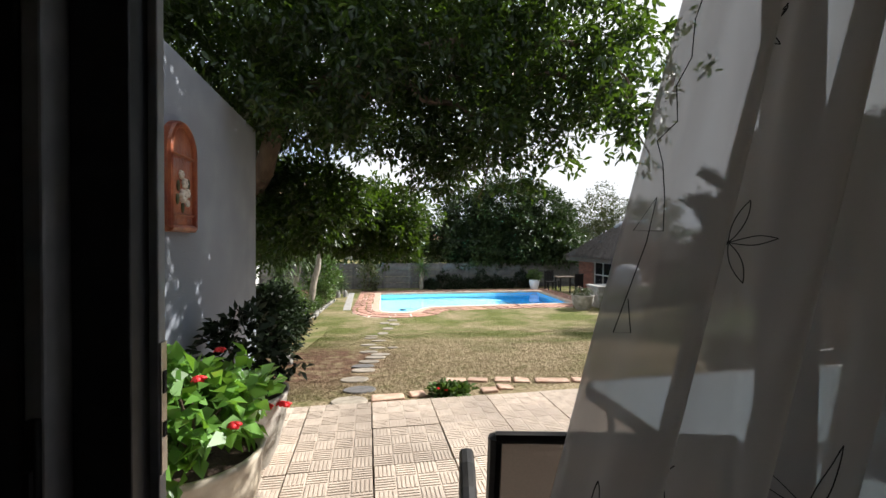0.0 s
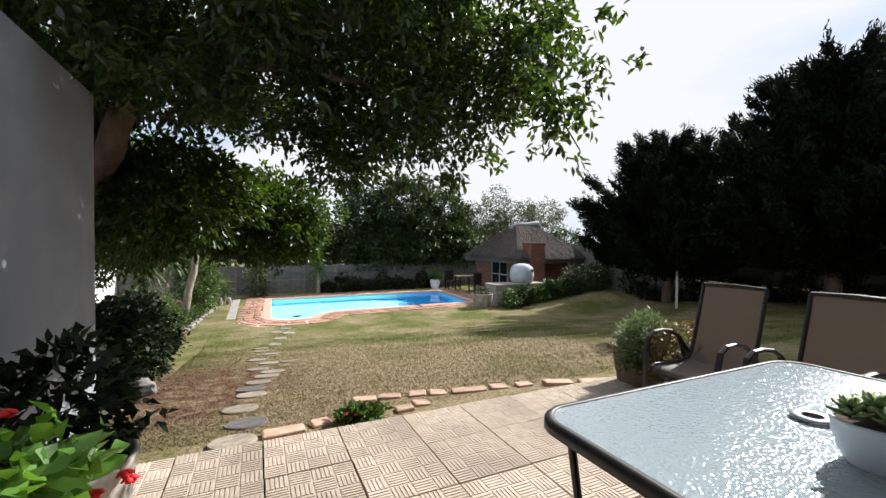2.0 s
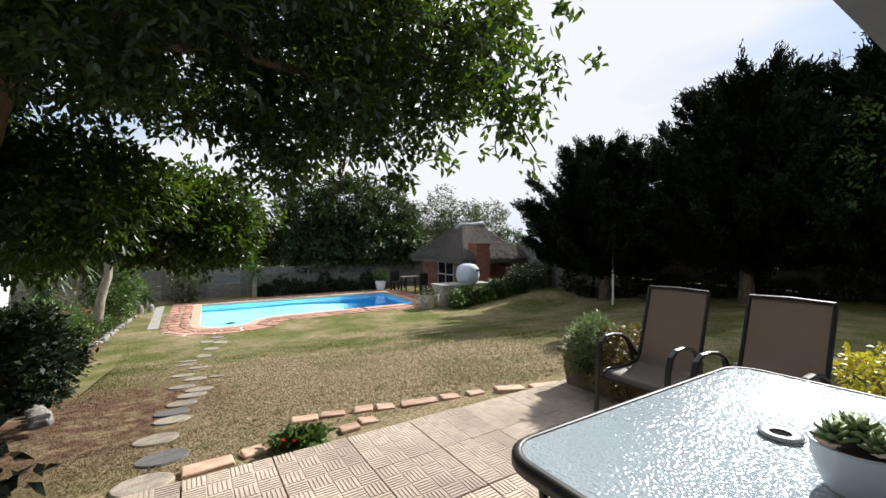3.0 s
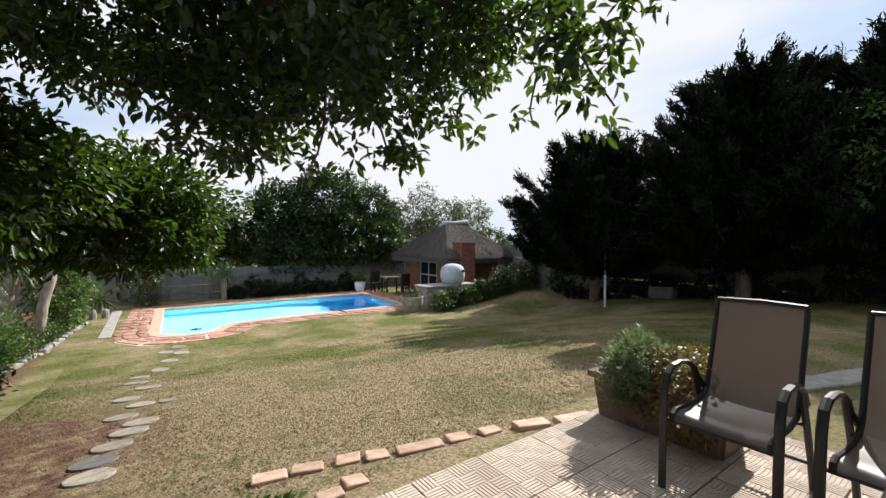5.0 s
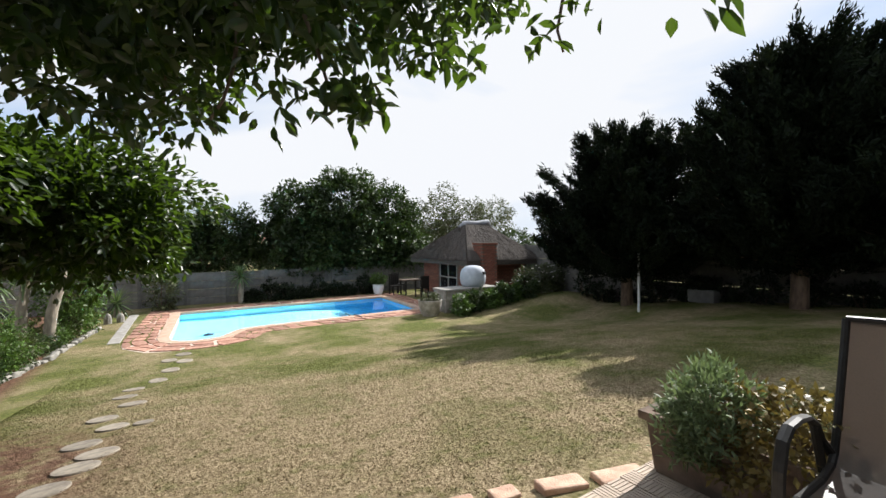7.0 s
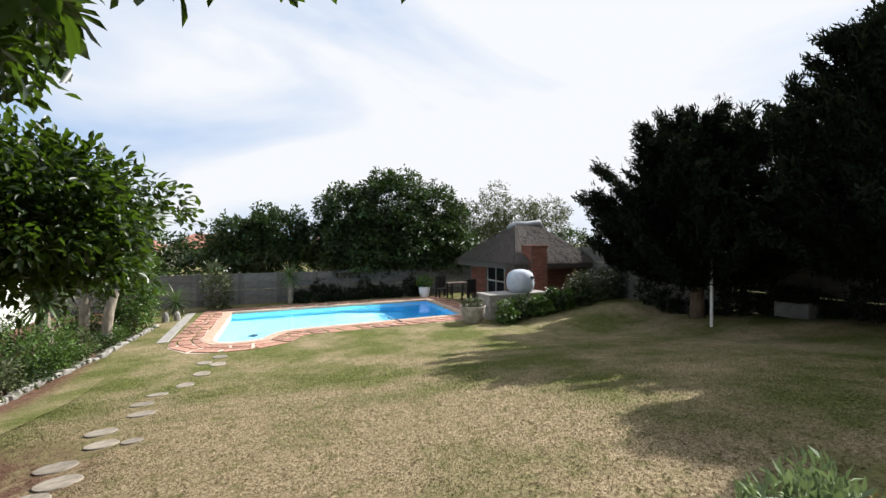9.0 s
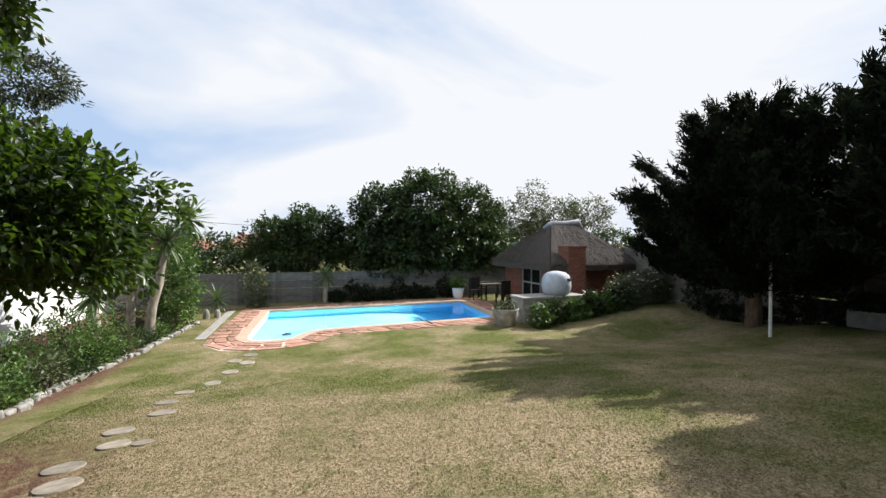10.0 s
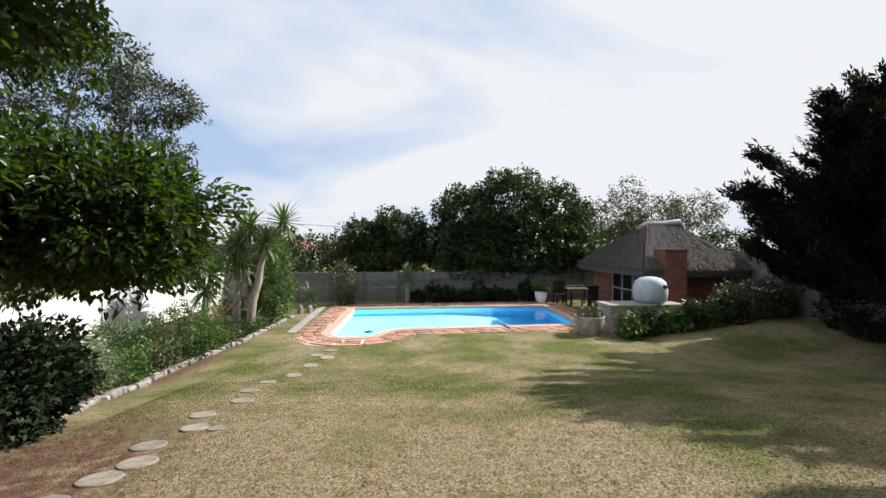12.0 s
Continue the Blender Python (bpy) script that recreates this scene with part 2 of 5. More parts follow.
def ground_material():
    """Dry lawn: green and straw in patches, bare red soil by the bed."""
    m = bpy.data.materials.new("lawn")
    m.use_nodes = True
    n, l = m.node_tree.nodes, m.node_tree.links
    p = n["Principled BSDF"]
    p.inputs["Roughness"].default_value = 1.0
    p.inputs["Specular IOR Level"].default_value = 0.1
    tc = n.new("ShaderNodeTexCoord")

    def noise_of(scale, detail, lo, hi):
        t = n.new("ShaderNodeTexNoise")
        t.inputs["Scale"].default_value, t.inputs["Detail"].default_value = scale, detail
        t.inputs["Roughness"].default_value = 0.62
        l.new(tc.outputs["Object"], t.inputs["Vector"])
        r = n.new("ShaderNodeMapRange")
        r.inputs[1].default_value, r.inputs[2].default_value = lo, hi
        l.new(t.outputs["Fac"], r.inputs[0])
        return r.outputs[0]

    def mixed(f, a, b):
        x = n.new("ShaderNodeMix")
        x.data_type = "RGBA"
        l.new(f, x.inputs[0])
        for k, v in ((6, a), (7, b)):
            if isinstance(v, tuple):
                x.inputs[k].default_value = (*v, 1)
            else:
                l.new(v, x.inputs[k])
        return x.outputs[2]

    def maths(op, a, b):
        x = n.new("ShaderNodeMath")
        x.operation, x.use_clamp = op, True
        for k, v in ((0, a), (1, b)):
            if isinstance(v, float):
                x.inputs[k].default_value = v
            else:
                l.new(v, x.inputs[k])
        return x.outputs[0]

    def spot(cx, cy, rx, ry):
        """1 in the middle of an oval, 0 outside it."""
        mp = n.new("ShaderNodeMapping")
        mp.vector_type = "TEXTURE"
        mp.inputs["Location"].default_value = (cx, cy, 0)
        mp.inputs["Scale"].default_value = (rx, ry, 50)
        l.new(tc.outputs["Object"], mp.inputs["Vector"])
        g = n.new("ShaderNodeTexGradient")
        g.gradient_type = "SPHERICAL"
        l.new(mp.outputs["Vector"], g.inputs["Vector"])
        return g.outputs["Fac"]

    green = mixed(noise_of(26, 8, 0.36, 0.64), (0.050, 0.068, 0.016), (0.185, 0.190, 0.058))
    straw = mixed(noise_of(38, 8, 0.36, 0.64), (0.17, 0.125, 0.07), (0.47, 0.375, 0.235))
    patch = noise_of(0.75, 5, 0.40, 0.66)
    dry = maths("ADD", patch, maths("MULTIPLY", spot(1.2, 5.2, 5.5, 4.4), 1.1))
    speck = noise_of(7, 8, 0.36, 0.62)
    dry = maths("MULTIPLY", dry, maths("ADD", speck, 0.45))
    lawn = mixed(dry, green, straw)
    soil = mixed(noise_of(14, 6, 0.3, 0.7), (0.085, 0.045, 0.030), (0.21, 0.125, 0.082))
    bare = maths("MULTIPLY", maths("ADD", spot(-0.45, 6.1, 1.4, 2.4), 0.0), 2.4)
    bare = maths("MULTIPLY", bare, noise_of(5, 6, 0.33, 0.55))
    bed = maths("MULTIPLY", spot(-5.2, 13.0, 4.0, 14.0), 12.0)
    colour = mixed(maths("MAXIMUM", bare, bed), lawn, soil)
    l.new(colour, p.inputs["Base Color"])
    b = n.new("ShaderNodeBump")
    b.inputs["Strength"].default_value, b.inputs["Distance"].default_value = 0.7, 0.02
    l.new(noise_of(110, 6, 0.2, 0.8), b.inputs["Height"])
    l.new(b.outputs["Normal"], p.inputs["Normal"])
    return m


M["lawn"] = ground_material()


def sheer_material():
    m = bpy.data.materials.new("sheer_fabric")
    m.use_nodes = True
    n, l = m.node_tree.nodes, m.node_tree.links
    p = n["Principled BSDF"]
    p.inputs["Base Color"].default_value, p.inputs["Roughness"].default_value = (0.62, 0.60, 0.58, 1), 0.95
    tr, tl, a1, a2 = n.new("ShaderNodeBsdfTransparent"), n.new("ShaderNodeBsdfTranslucent"), n.new("ShaderNodeMixShader"), n.new("ShaderNodeMixShader")
    tl.inputs["Color"].default_value = (0.46, 0.44, 0.43, 1)
    a1.inputs[0].default_value = 0.5
    l.new(p.outputs["BSDF"], a1.inputs[1])
    l.new(tl.outputs["BSDF"], a1.inputs[2])
    tex = n.new("ShaderNodeTexNoise")
    tex.inputs["Scale"].default_value = 5.0
    r = n.new("ShaderNodeMapRange")
    r.inputs[3].default_value, r.inputs[4].default_value = 0.78, 0.94
    l.new(tex.outputs["Fac"], r.inputs[0])
    l.new(r.outputs[0], a2.inputs[0])
    l.new(tr.outputs["BSDF"], a2.inputs[1])
    l.new(a1.outputs["Shader"], a2.inputs[2])
    l.new(a2.outputs["Shader"], n["Material Output"].inputs["Surface"])
    return m


def water_material():
    """Clear pool water with small ripples."""
    m = bpy.data.materials.new("pool_water")
    m.use_nodes = True
    n, l = m.node_tree.nodes, m.node_tree.links
    p = n["Principled BSDF"]
    p.inputs["Base Color"].default_value = (0.86, 0.97, 1.0, 1)
    p.inputs["Roughness"].default_value, p.inputs["IOR"].default_value, p.inputs["Transmission Weight"].default_value = 0.03, 1.33, 1.0
    t = n.new("ShaderNodeTexNoise")
    t.inputs["Scale"].default_value, t.inputs["Detail"].default_value = 2.2, 3.0
    tc = n.new("ShaderNodeTexCoord")
    l.new(tc.outputs["Object"], t.inputs["Vector"])
    b = n.new("ShaderNodeBump")
    b.inputs["Strength"].default_value, b.inputs["Distance"].default_value = 0.12, 0.05
    l.new(t.outputs["Fac"], b.inputs["Height"])
    l.new(b.outputs["Normal"], p.inputs["Normal"])
    return m


def pebbled_glass():
    """Patterned table glass, pale, with a hammered face."""
    m = bpy.data.materials.new("pebbled_glass")
    m.use_nodes = True
    n, l = m.node_tree.nodes, m.node_tree.links
    p = n["Principled BSDF"]
    p.inputs["Base Color"].default_value = (0.50, 0.60, 0.66, 1)
    p.inputs["Roughness"].default_value, p.inputs["IOR"].default_value = 0.12, 1.5
    p.inputs["Transmission Weight"].default_value = 0.5
    tc = n.new("ShaderNodeTexCoord")
    v = n.new("ShaderNodeTexVoronoi")
    v.inputs["Scale"].default_value = 85.0
    l.new(tc.outputs["Object"], v.inputs["Vector"])
    t = n.new("ShaderNodeTexNoise")
    t.inputs["Scale"].default_value = 40.0
    l.new(tc.outputs["Object"], t.inputs["Vector"])
    a = n.new("ShaderNodeMath")
    l.new(v.outputs["Distance"], a.inputs[0])
    l.new(t.outputs["Fac"], a.inputs[1])
    b = n.new("ShaderNodeBump")
    b.inputs["Strength"].default_value, b.inputs["Distance"].default_value = 0.5, 0.005
    l.new(a.outputs[0], b.inputs["Height"])
    l.new(b.outputs["Normal"], p.inputs["Normal"])
    return m


def mesh_fabric():
    """Woven sling of a patio chair: lets a little light through."""
    m = bpy.data.materials.new("sling_mesh")
    m.use_nodes = True
    n, l = m.node_tree.nodes, m.node_tree.links
    p = n["Principled BSDF"]
    p.inputs["Roughness"].default_value = 0.42
    p.inputs["Specular IOR Level"].default_value = 0.8
    tc = n.new("ShaderNodeTexCoord")
    w = n.new("ShaderNodeTexNoise")
    w.inputs["Scale"].default_value = 180.0
    r = n.new("ShaderNodeValToRGB")
    r.color_ramp.elements[0].color, r.color_ramp.elements[1].color = (0.085, 0.066, 0.054, 1), (0.14, 0.112, 0.092, 1)
    l.new(tc.outputs["Object"], w.inputs["Vector"])
    l.new(w.outputs["Fac"], r.inputs["Fac"])
    l.new(r.outputs["Color"], p.inputs["Base Color"])
    tl, a = n.new("ShaderNodeBsdfTranslucent"), n.new("ShaderNodeMixShader")
    tl.inputs["Color"].default_value = (0.30, 0.22, 0.17, 1)
    a.inputs[0].default_value = 0.2
    l.new(p.outputs["BSDF"], a.inputs[1])
    l.new(tl.outputs["BSDF"], a.inputs[2])
    gap, holes = n.new("ShaderNodeBsdfTransparent"), n.new("ShaderNodeMixShader")
    holes.inputs[0].default_value = 0.80
    l.new(gap.outputs["BSDF"], holes.inputs[1])
    l.new(a.outputs["Shader"], holes.inputs[2])
    l.new(holes.outputs["Shader"], n["Material Output"].inputs["Surface"])
    return m


M["sheer"], M["water"], M["pebbled"], M["sling"] = sheer_material(), water_material(), pebbled_glass(), mesh_fabric()
rng = np.random.default_rng(7)


# ---- mesh helpers ----
def box(bm, x0, y0, z0, x1, y1, z1, m=None, bevel=0.0):
    vs = [bm.verts.new((x, y, z)) for z in (z0, z1) for y in (y0, y1) for x in (x0, x1)]
    fs = [bm.faces.new([vs[i] for i in q]) for q in ((0, 2, 3, 1), (4, 5, 7, 6), (0, 1, 5, 4), (2, 6, 7, 3), (0, 4, 6, 2), (1, 3, 7, 5))]
    if bevel:
        es = list({e for f in fs for e in f.edges})
        r = bmesh.ops.bevel(bm, geom=es, offset=bevel, segments=2, affect="EDGES", profile=0.5)
        vs = list({v for f in r["faces"] for v in f.verts} | {v for v in vs if v.is_valid})
    if m is not None:
        bmesh.ops.transform(bm, matrix=m, verts=[v for v in vs if v.is_valid])
    return vs


def lathe(bm, profile, n=24, cx=0.0, cy=0.0, cz=0.0, close=True):
    rings = [[bm.verts.new((cx + r * math.cos(2 * math.pi * k / n), cy + r * math.sin(2 * math.pi * k / n), cz + z)) for k in range(n)] for r, z in profile]
    for a, b in zip(rings, rings[1:]):
        for k in range(n):
            bm.faces.new((a[k], a[(k + 1) % n], b[(k + 1) % n], b[k]))
    if close:
        bm.faces.new(list(reversed(rings[0])))
        bm.faces.new(rings[-1])


def tube(bm, points, radii, n=8, flat=1.0):
    """A round bar along points; flat < 1 squashes it."""
    pts = [Vector(p) for p in points]
    if not hasattr(radii, "__len__"):
        radii = [radii] * len(pts)
    rings, side = [], None
    for k, p in enumerate(pts):
        d = (pts[min(k + 1, len(pts) - 1)] - pts[max(k - 1, 0)]).normalized()
        if side is None:
            side = d.cross(Vector((0, 0, 1)) if abs(d.z) < 0.9 else Vector((1, 0, 0))).normalized()
        side = (side - d * side.dot(d)).normalized()
        up = d.cross(side)
        rings.append([bm.verts.new(p + radii[k] * (math.cos(a) * side + flat * math.sin(a) * up)) for a in (2 * math.pi * j / n for j in range(n))])
    for a, b in zip(rings, rings[1:]):
        for j in range(n):
            bm.faces.new((a[j], a[(j + 1) % n], b[(j + 1) % n], b[j]))
    bm.faces.new(list(reversed(rings[0])))
    bm.faces.new(rings[-1])


def finish(bm, name, mat, smooth=False):
    bmesh.ops.recalc_face_normals(bm, faces=bm.faces)
    me = bpy.data.meshes.new(name)
    bm.to_mesh(me)
    bm.free()
    me.materials.append(mat)
    if smooth:
        me.polygons.foreach_set("use_smooth", [True] * len(me.polygons))
    return me


def part(name, bm, mat, parent=None, label="", smooth=False):
    ob = new(name, finish(bm, name, mat, smooth))
    ob.parent = parent
    return tagged(ob, label)


def thing(name, label, category, at=(0, 0, 0), rz=0.0, group="", kind=""):
    ob = new(name)
    ob.matrix_world = pose(*at, 0, 0, rz)
    return tagged(ob, label, category, group, kind)


def structure(name, bm, mat, label, category, smooth=False):
    return tagged(part(name, bm, mat, None, "", smooth), label, category, kind="structure")


def arc(p, q, r, n=10):
    return [tuple(Vector(p).lerp(Vector(q), k / n) + Vector(r) * math.sin(math.pi * k / n)) for k in range(n + 1)]


def leaf_mesh(name, centres, dirs, normals, length, width, mat, oval=False):
    """Leaf blades: kites for fine leaves; oval ones have six corners and fold along the midrib."""
    n = len(centres)
    d = dirs / np.linalg.norm(dirs, axis=1, keepdims=True)
    s = np.cross(d, normals)
    s /= np.linalg.norm(s, axis=1, keepdims=True) + 1e-9
    u = np.cross(s, d)
    L, W = np.broadcast_to(length, n)[:, None], np.broadcast_to(width, n)[:, None]
    if oval:
        v = np.empty((n, 6, 3))
        v[:, 0] = centres - d * L * 0.5
        v[:, 1] = centres + s * W * 0.42 + u * W * 0.16 - d * L * 0.18
        v[:, 2] = centres + s * W * 0.46 + u * W * 0.14 + d * L * 0.16
        v[:, 3] = centres + d * L * 0.5 - u * L * 0.10
        v[:, 4] = centres - s * W * 0.46 + u * W * 0.14 + d * L * 0.16
        v[:, 5] = centres - s * W * 0.42 + u * W * 0.16 - d * L * 0.18
        corners = np.array([0, 1, 2, 3, 0, 3, 4, 5])
    else:
        v = np.empty((n, 4, 3))
        v[:, 0] = centres - d * L * 0.5
        v[:, 1] = centres + s * W * 0.5 + u * W * 0.22 - d * L * 0.04
        v[:, 2] = centres + d * L * 0.5 - u * L * 0.08
        v[:, 3] = centres - s * W * 0.5 + u * W * 0.22 - d * L * 0.04
        corners = np.array([0, 1, 2, 3])
    k, q = v.shape[1], len(corners)
    loops = (np.arange(n)[:, None] * k + corners[None, :]).astype(np.int32).ravel()
    me = bpy.data.meshes.new(name)
    me.vertices.add(k * n)
    me.vertices.foreach_set("co", v.astype(np.float32).ravel())
    me.loops.add(q * n)
    me.loops.foreach_set("vertex_index", loops)
    me.polygons.add(q * n // 4)
    me.polygons.foreach_set("loop_start", np.arange(0, q * n, 4, dtype=np.int32))
    me.update(calc_edges=True)
    me.materials.append(mat)
    return me


def tufts(centres, per, spread, droop=0.2, outward=None):
    """Leaf places and ways for tufts about the centres."""
    c = np.repeat(np.asarray(centres, float), per, axis=0)
    off = rng.normal(size=c.shape)
    off /= np.linalg.norm(off, axis=1, keepdims=True)
    off *= spread * rng.random((len(c), 1)) ** 0.5
    d = off / (spread + 1e-6) + rng.normal(size=c.shape) * 0.5
    d[:, 2] -= droop
    if outward is not None:
        d += np.repeat(outward, per, axis=0)
    nrm = rng.normal(size=c.shape) * 0.6 + np.array([0, 0, 1.0])
    return c + off, d, nrm


def blob(centre, radii, count, hollow=0.55, rough=0.22, seed=0.0, low=-1.0):
    """Places in an uneven rounded crown, most of them near its outside."""
    d = rng.normal(size=(count, 3))
    d /= np.linalg.norm(d, axis=1, keepdims=True)
    d[:, 2] = np.where(d[:, 2] < low, -d[:, 2], d[:, 2])
    r = hollow + (1 - hollow) * rng.random(count) ** 0.6
    r *= np.array([1 + rough * 2.0 * noise.noise(Vector(q) * 2.3 + Vector((seed, 7 * seed, 3))) for q in d.tolist()])
    return np.asarray(centre) + d * r[:, None] * np.asarray(radii), d


def foliage(name, parent, mat, blobs, per, spread, length, width, droop=0.2, label="", oval=False):
    cs, ds, ns = [], [], []
    for k, (centre, radii, count) in enumerate(blobs):
        c, out = blob(centre, radii, count, seed=k * 1.7 + centre[0])
        a, b, e = tufts(c, per, spread, droop, out * 0.6)
        cs.append(a), ds.append(b), ns.append(e)
    c, d, nn = np.concatenate(cs), np.concatenate(ds), np.concatenate(ns)
    L = length * rng.uniform(0.7, 1.25, len(c))
    ob = new(name, leaf_mesh(name, c, d, nn, L, width * rng.uniform(0.75, 1.2, len(c)), mat, oval))
    ob.parent = parent
    return tagged(ob, label)


# ---- the lie of the land ----
def smooth01(a):
    a = min(max(a, 0.0), 1.0)
    return a * a * (3 - 2 * a)


DECK = -1.22


def land(x, y):
    z = -0.06 - 0.150 * (y - 3.6)
    if z < DECK + 0.12:                                   # eases into the level round the pool
        z = DECK + 0.12 * math.exp((z - DECK - 0.12) / 0.12)
    z = min(z, -0.05 if y < 3.6 else z)
    z += 0.28 * smooth01((x - 11.0) / 2.4) * smooth01((y - 4) / 5) * (1 - smooth01((y - 13) / 4))
    z += 0.22 * smooth01((x - 9.5) / 1.5) * smooth01((y - 11.3) / 1.2) * (1 - smooth01((y - 13.6) / 1.2)) * (1 - smooth01((x - 15) / 3))
    return z + 0.02 * noise.noise(Vector((x * 0.6, y * 0.6, 0)))


# outline of the water: a bay at one end
WATER = [(0.74, 15.2), (0.80, 14.8), (0.98, 14.54), (1.28, 14.42), (1.7, 14.42), (2.0, 14.54), (2.2, 14.88), (2.4, 15.2), (2.7, 15.42), (3.2, 15.51), (8.76, 15.7), (9.0, 19.85), (0.95, 19.72)]


def offset_outline(pts, d):
    out, n = [], len(pts)
    for k in range(n):
        a, b, c = Vector(pts[k - 1]), Vector(pts[k]), Vector(pts[(k + 1) % n])
        n1, n2 = Vector(((b - a).y, -(b - a).x)).normalized(), Vector(((c - b).y, -(c - b).x)).normalized()
        m = (n1 + n2).normalized()
        out.append(tuple(b + m * d / max(0.5, m.dot(n1))))
    return out


def dense(pts, step):
    out = []
    for k in range(len(pts)):
        a, b = Vector(pts[k]), Vector(pts[(k + 1) % len(pts)])
        n = max(1, int((b - a).length / step))
        out += [tuple(a.lerp(b, j / n)) for j in range(n)]
    return out


def inside(pts, x, y):
    hit, n = False, len(pts)
    for k in range(n):
        (x1, y1), (x2, y2) = pts[k], pts[(k + 1) % n]
        if (y1 > y) != (y2 > y) and x < (x2 - x1) * (y - y1) / (y2 - y1) + x1:
            hit = not hit
    return hit


HOLE = offset_outline(WATER, 0.30)


def build_ground():
    xs = [-900, -300, -120, -60, -35, -22, -14, -10, -8] + list(np.arange(-7, 17.01, 0.2)) + [18, 20, 24, 30, 45, 80, 200, 900]
    ys = [-900, -200, -50, -20, -8, -2, 1.0, 2.6] + list(np.arange(3.2, 23.01, 0.2)) + [25, 28, 34, 45, 70, 120, 300, 1200]
    verts = [(x, y, land(x, y) if y > 3.3 else min(land(x, y), -0.08)) for y in ys for x in xs]
    w = len(xs)
    faces = [(j * w + i, j * w + i + 1, (j + 1) * w + i + 1, (j + 1) * w + i) for j in range(len(ys) - 1) for i in range(w - 1)
             if not inside(HOLE, (xs[i] + xs[i + 1]) / 2, (ys[j] + ys[j + 1]) / 2)]
    me = bpy.data.meshes.new("ground")
    me.from_pydata(verts, [], faces)
    me.materials.append(M["lawn"])
    me.polygons.foreach_set("use_smooth", [True] * len(me.polygons))
    tagged(new("ground", me), "sloping dry lawn of green and straw-coloured grass with bare red soil", "lawn", kind="structure")


build_ground()


# ---- house: doorway, room behind it, garden wall ----
def build_house():
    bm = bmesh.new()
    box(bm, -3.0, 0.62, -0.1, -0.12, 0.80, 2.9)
    structure("wall_south_a", bm, M["shaded_plaster"], "white plastered outside wall beside the sliding door", "wall")
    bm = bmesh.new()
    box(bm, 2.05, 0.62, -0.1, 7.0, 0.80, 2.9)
    structure("wall_south_b", bm, M["shaded_plaster"], "white plastered outside wall past the sliding door", "wall")
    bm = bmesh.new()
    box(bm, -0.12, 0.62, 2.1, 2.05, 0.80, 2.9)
    structure("wall_lintel", bm, M["shaded_plaster"], "white plastered wall above the sliding door", "wall")
    bm = bmesh.new()
    for a in ((-3.1, -3.2, -0.1, -3.0, 0.8, 2.9), (-3.1, -3.3, -0.1, 7.1, -3.2, 2.9), (7.0, -3.2, -0.1, 7.1, 0.8, 2.9)):
        box(bm, *a)
    structure("wall_room", bm, M["inside_wall"], "plain grey painted walls of the room", "wall")
    bm = bmesh.new()
    box(bm, -3.1, -3.3, 2.9, 7.1, 0.80, 3.0)
    structure("ceiling", bm, M["inside_wall"], "plain painted ceiling of the room", "ceiling")
    bm = bmesh.new()
    box(bm, -3.0, -3.2, -0.1, 7.0, 0.62, 0.0)
    structure("floor", bm, M["inside_floor"], "brown floor of the room inside the door", "floor")
    bm = bmesh.new()
    box(bm, -3.2, -3.4, 3.0, 7.2, 0.85, 3.12)
    structure("roof", bm, M["slab_grey"], "flat grey roof of the house", "roof")
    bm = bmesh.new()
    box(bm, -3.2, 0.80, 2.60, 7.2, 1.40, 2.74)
    structure("eave", bm, M["shaded_plaster"], "white boxed eave above the sliding door", "eave")

    door = thing("door_1", "open sliding door with dark aluminium frame", "sliding door", (0, 0, 0), kind="structure")
    bm = bmesh.new()
    box(bm, -0.118, 0.60, 0.02, -0.066, 0.78, 2.09, bevel=0.004)
    part("jamb", bm, M["alu_dark"], door)
    bm = bmesh.new()
    box(bm, -0.065, 0.60, 0.02, -0.045, 0.66, 2.07, bevel=0.003)
    strip = part("strip", bm, M["alu_light"], door, "pale aluminium strip")
    bm = bmesh.new()
    box(bm, -0.060, 0.592, 0.93, -0.048, 0.602, 1.10, bevel=0.002)
    box(bm, -0.057, 0.586, 0.985, -0.051, 0.594, 1.045)
    part("catch", bm, M["black"], strip, "black plastic catch")
    bm = bmesh.new()
    box(bm, -0.044, 0.64, 0.02, 0.020, 0.69, 2.07, bevel=0.003)
    part("stile", bm, M["alu_dark"], door)
    bm = bmesh.new()
    box(bm, 0.021, 0.680, 0.02, 0.033, 0.70, 2.07, bevel=0.002)
    edge = part("door_edge", bm, M["alu_light"], door, "pale edge of the door leaf")
    bm = bmesh.new()
    box(bm, 0.0325, 0.682, 0.98, 0.0355, 0.698, 1.16, bevel=0.001)
    part("latch_plate", bm, M["steel"], edge, "brushed steel latch plate")
    bm = bmesh.new()
    box(bm, 0.0352, 0.686, 1.09, 0.0368, 0.694, 1.12)
    box(bm, 0.0352, 0.686, 1.03, 0.0368, 0.694, 1.05)
    part("latch_slot", bm, M["black"], edge)
    bm = bmesh.new()
    box(bm, -0.118, 0.60, 2.09, 2.05, 0.78, 2.13, bevel=0.003)
    part("head", bm, M["alu_dark"], door)
    bm = bmesh.new()
    box(bm, -0.118, 0.60, 0.0, 2.05, 0.78, 0.02, bevel=0.003)
    part("track", bm, M["alu_dark"], door)
    bm = bmesh.new()
    box(bm, 0.985, 0.63, 0.02, 1.06, 0.684, 2.09, bevel=0.003)
    meet = part("meeting_stile", bm, M["alu_dark"], door)
    bm = bmesh.new()
    box(bm, 1.0, 0.627, 1.52, 1.008, 0.632, 1.528)
    part("screw", bm, M["steel"], meet)
    bm = bmesh.new()
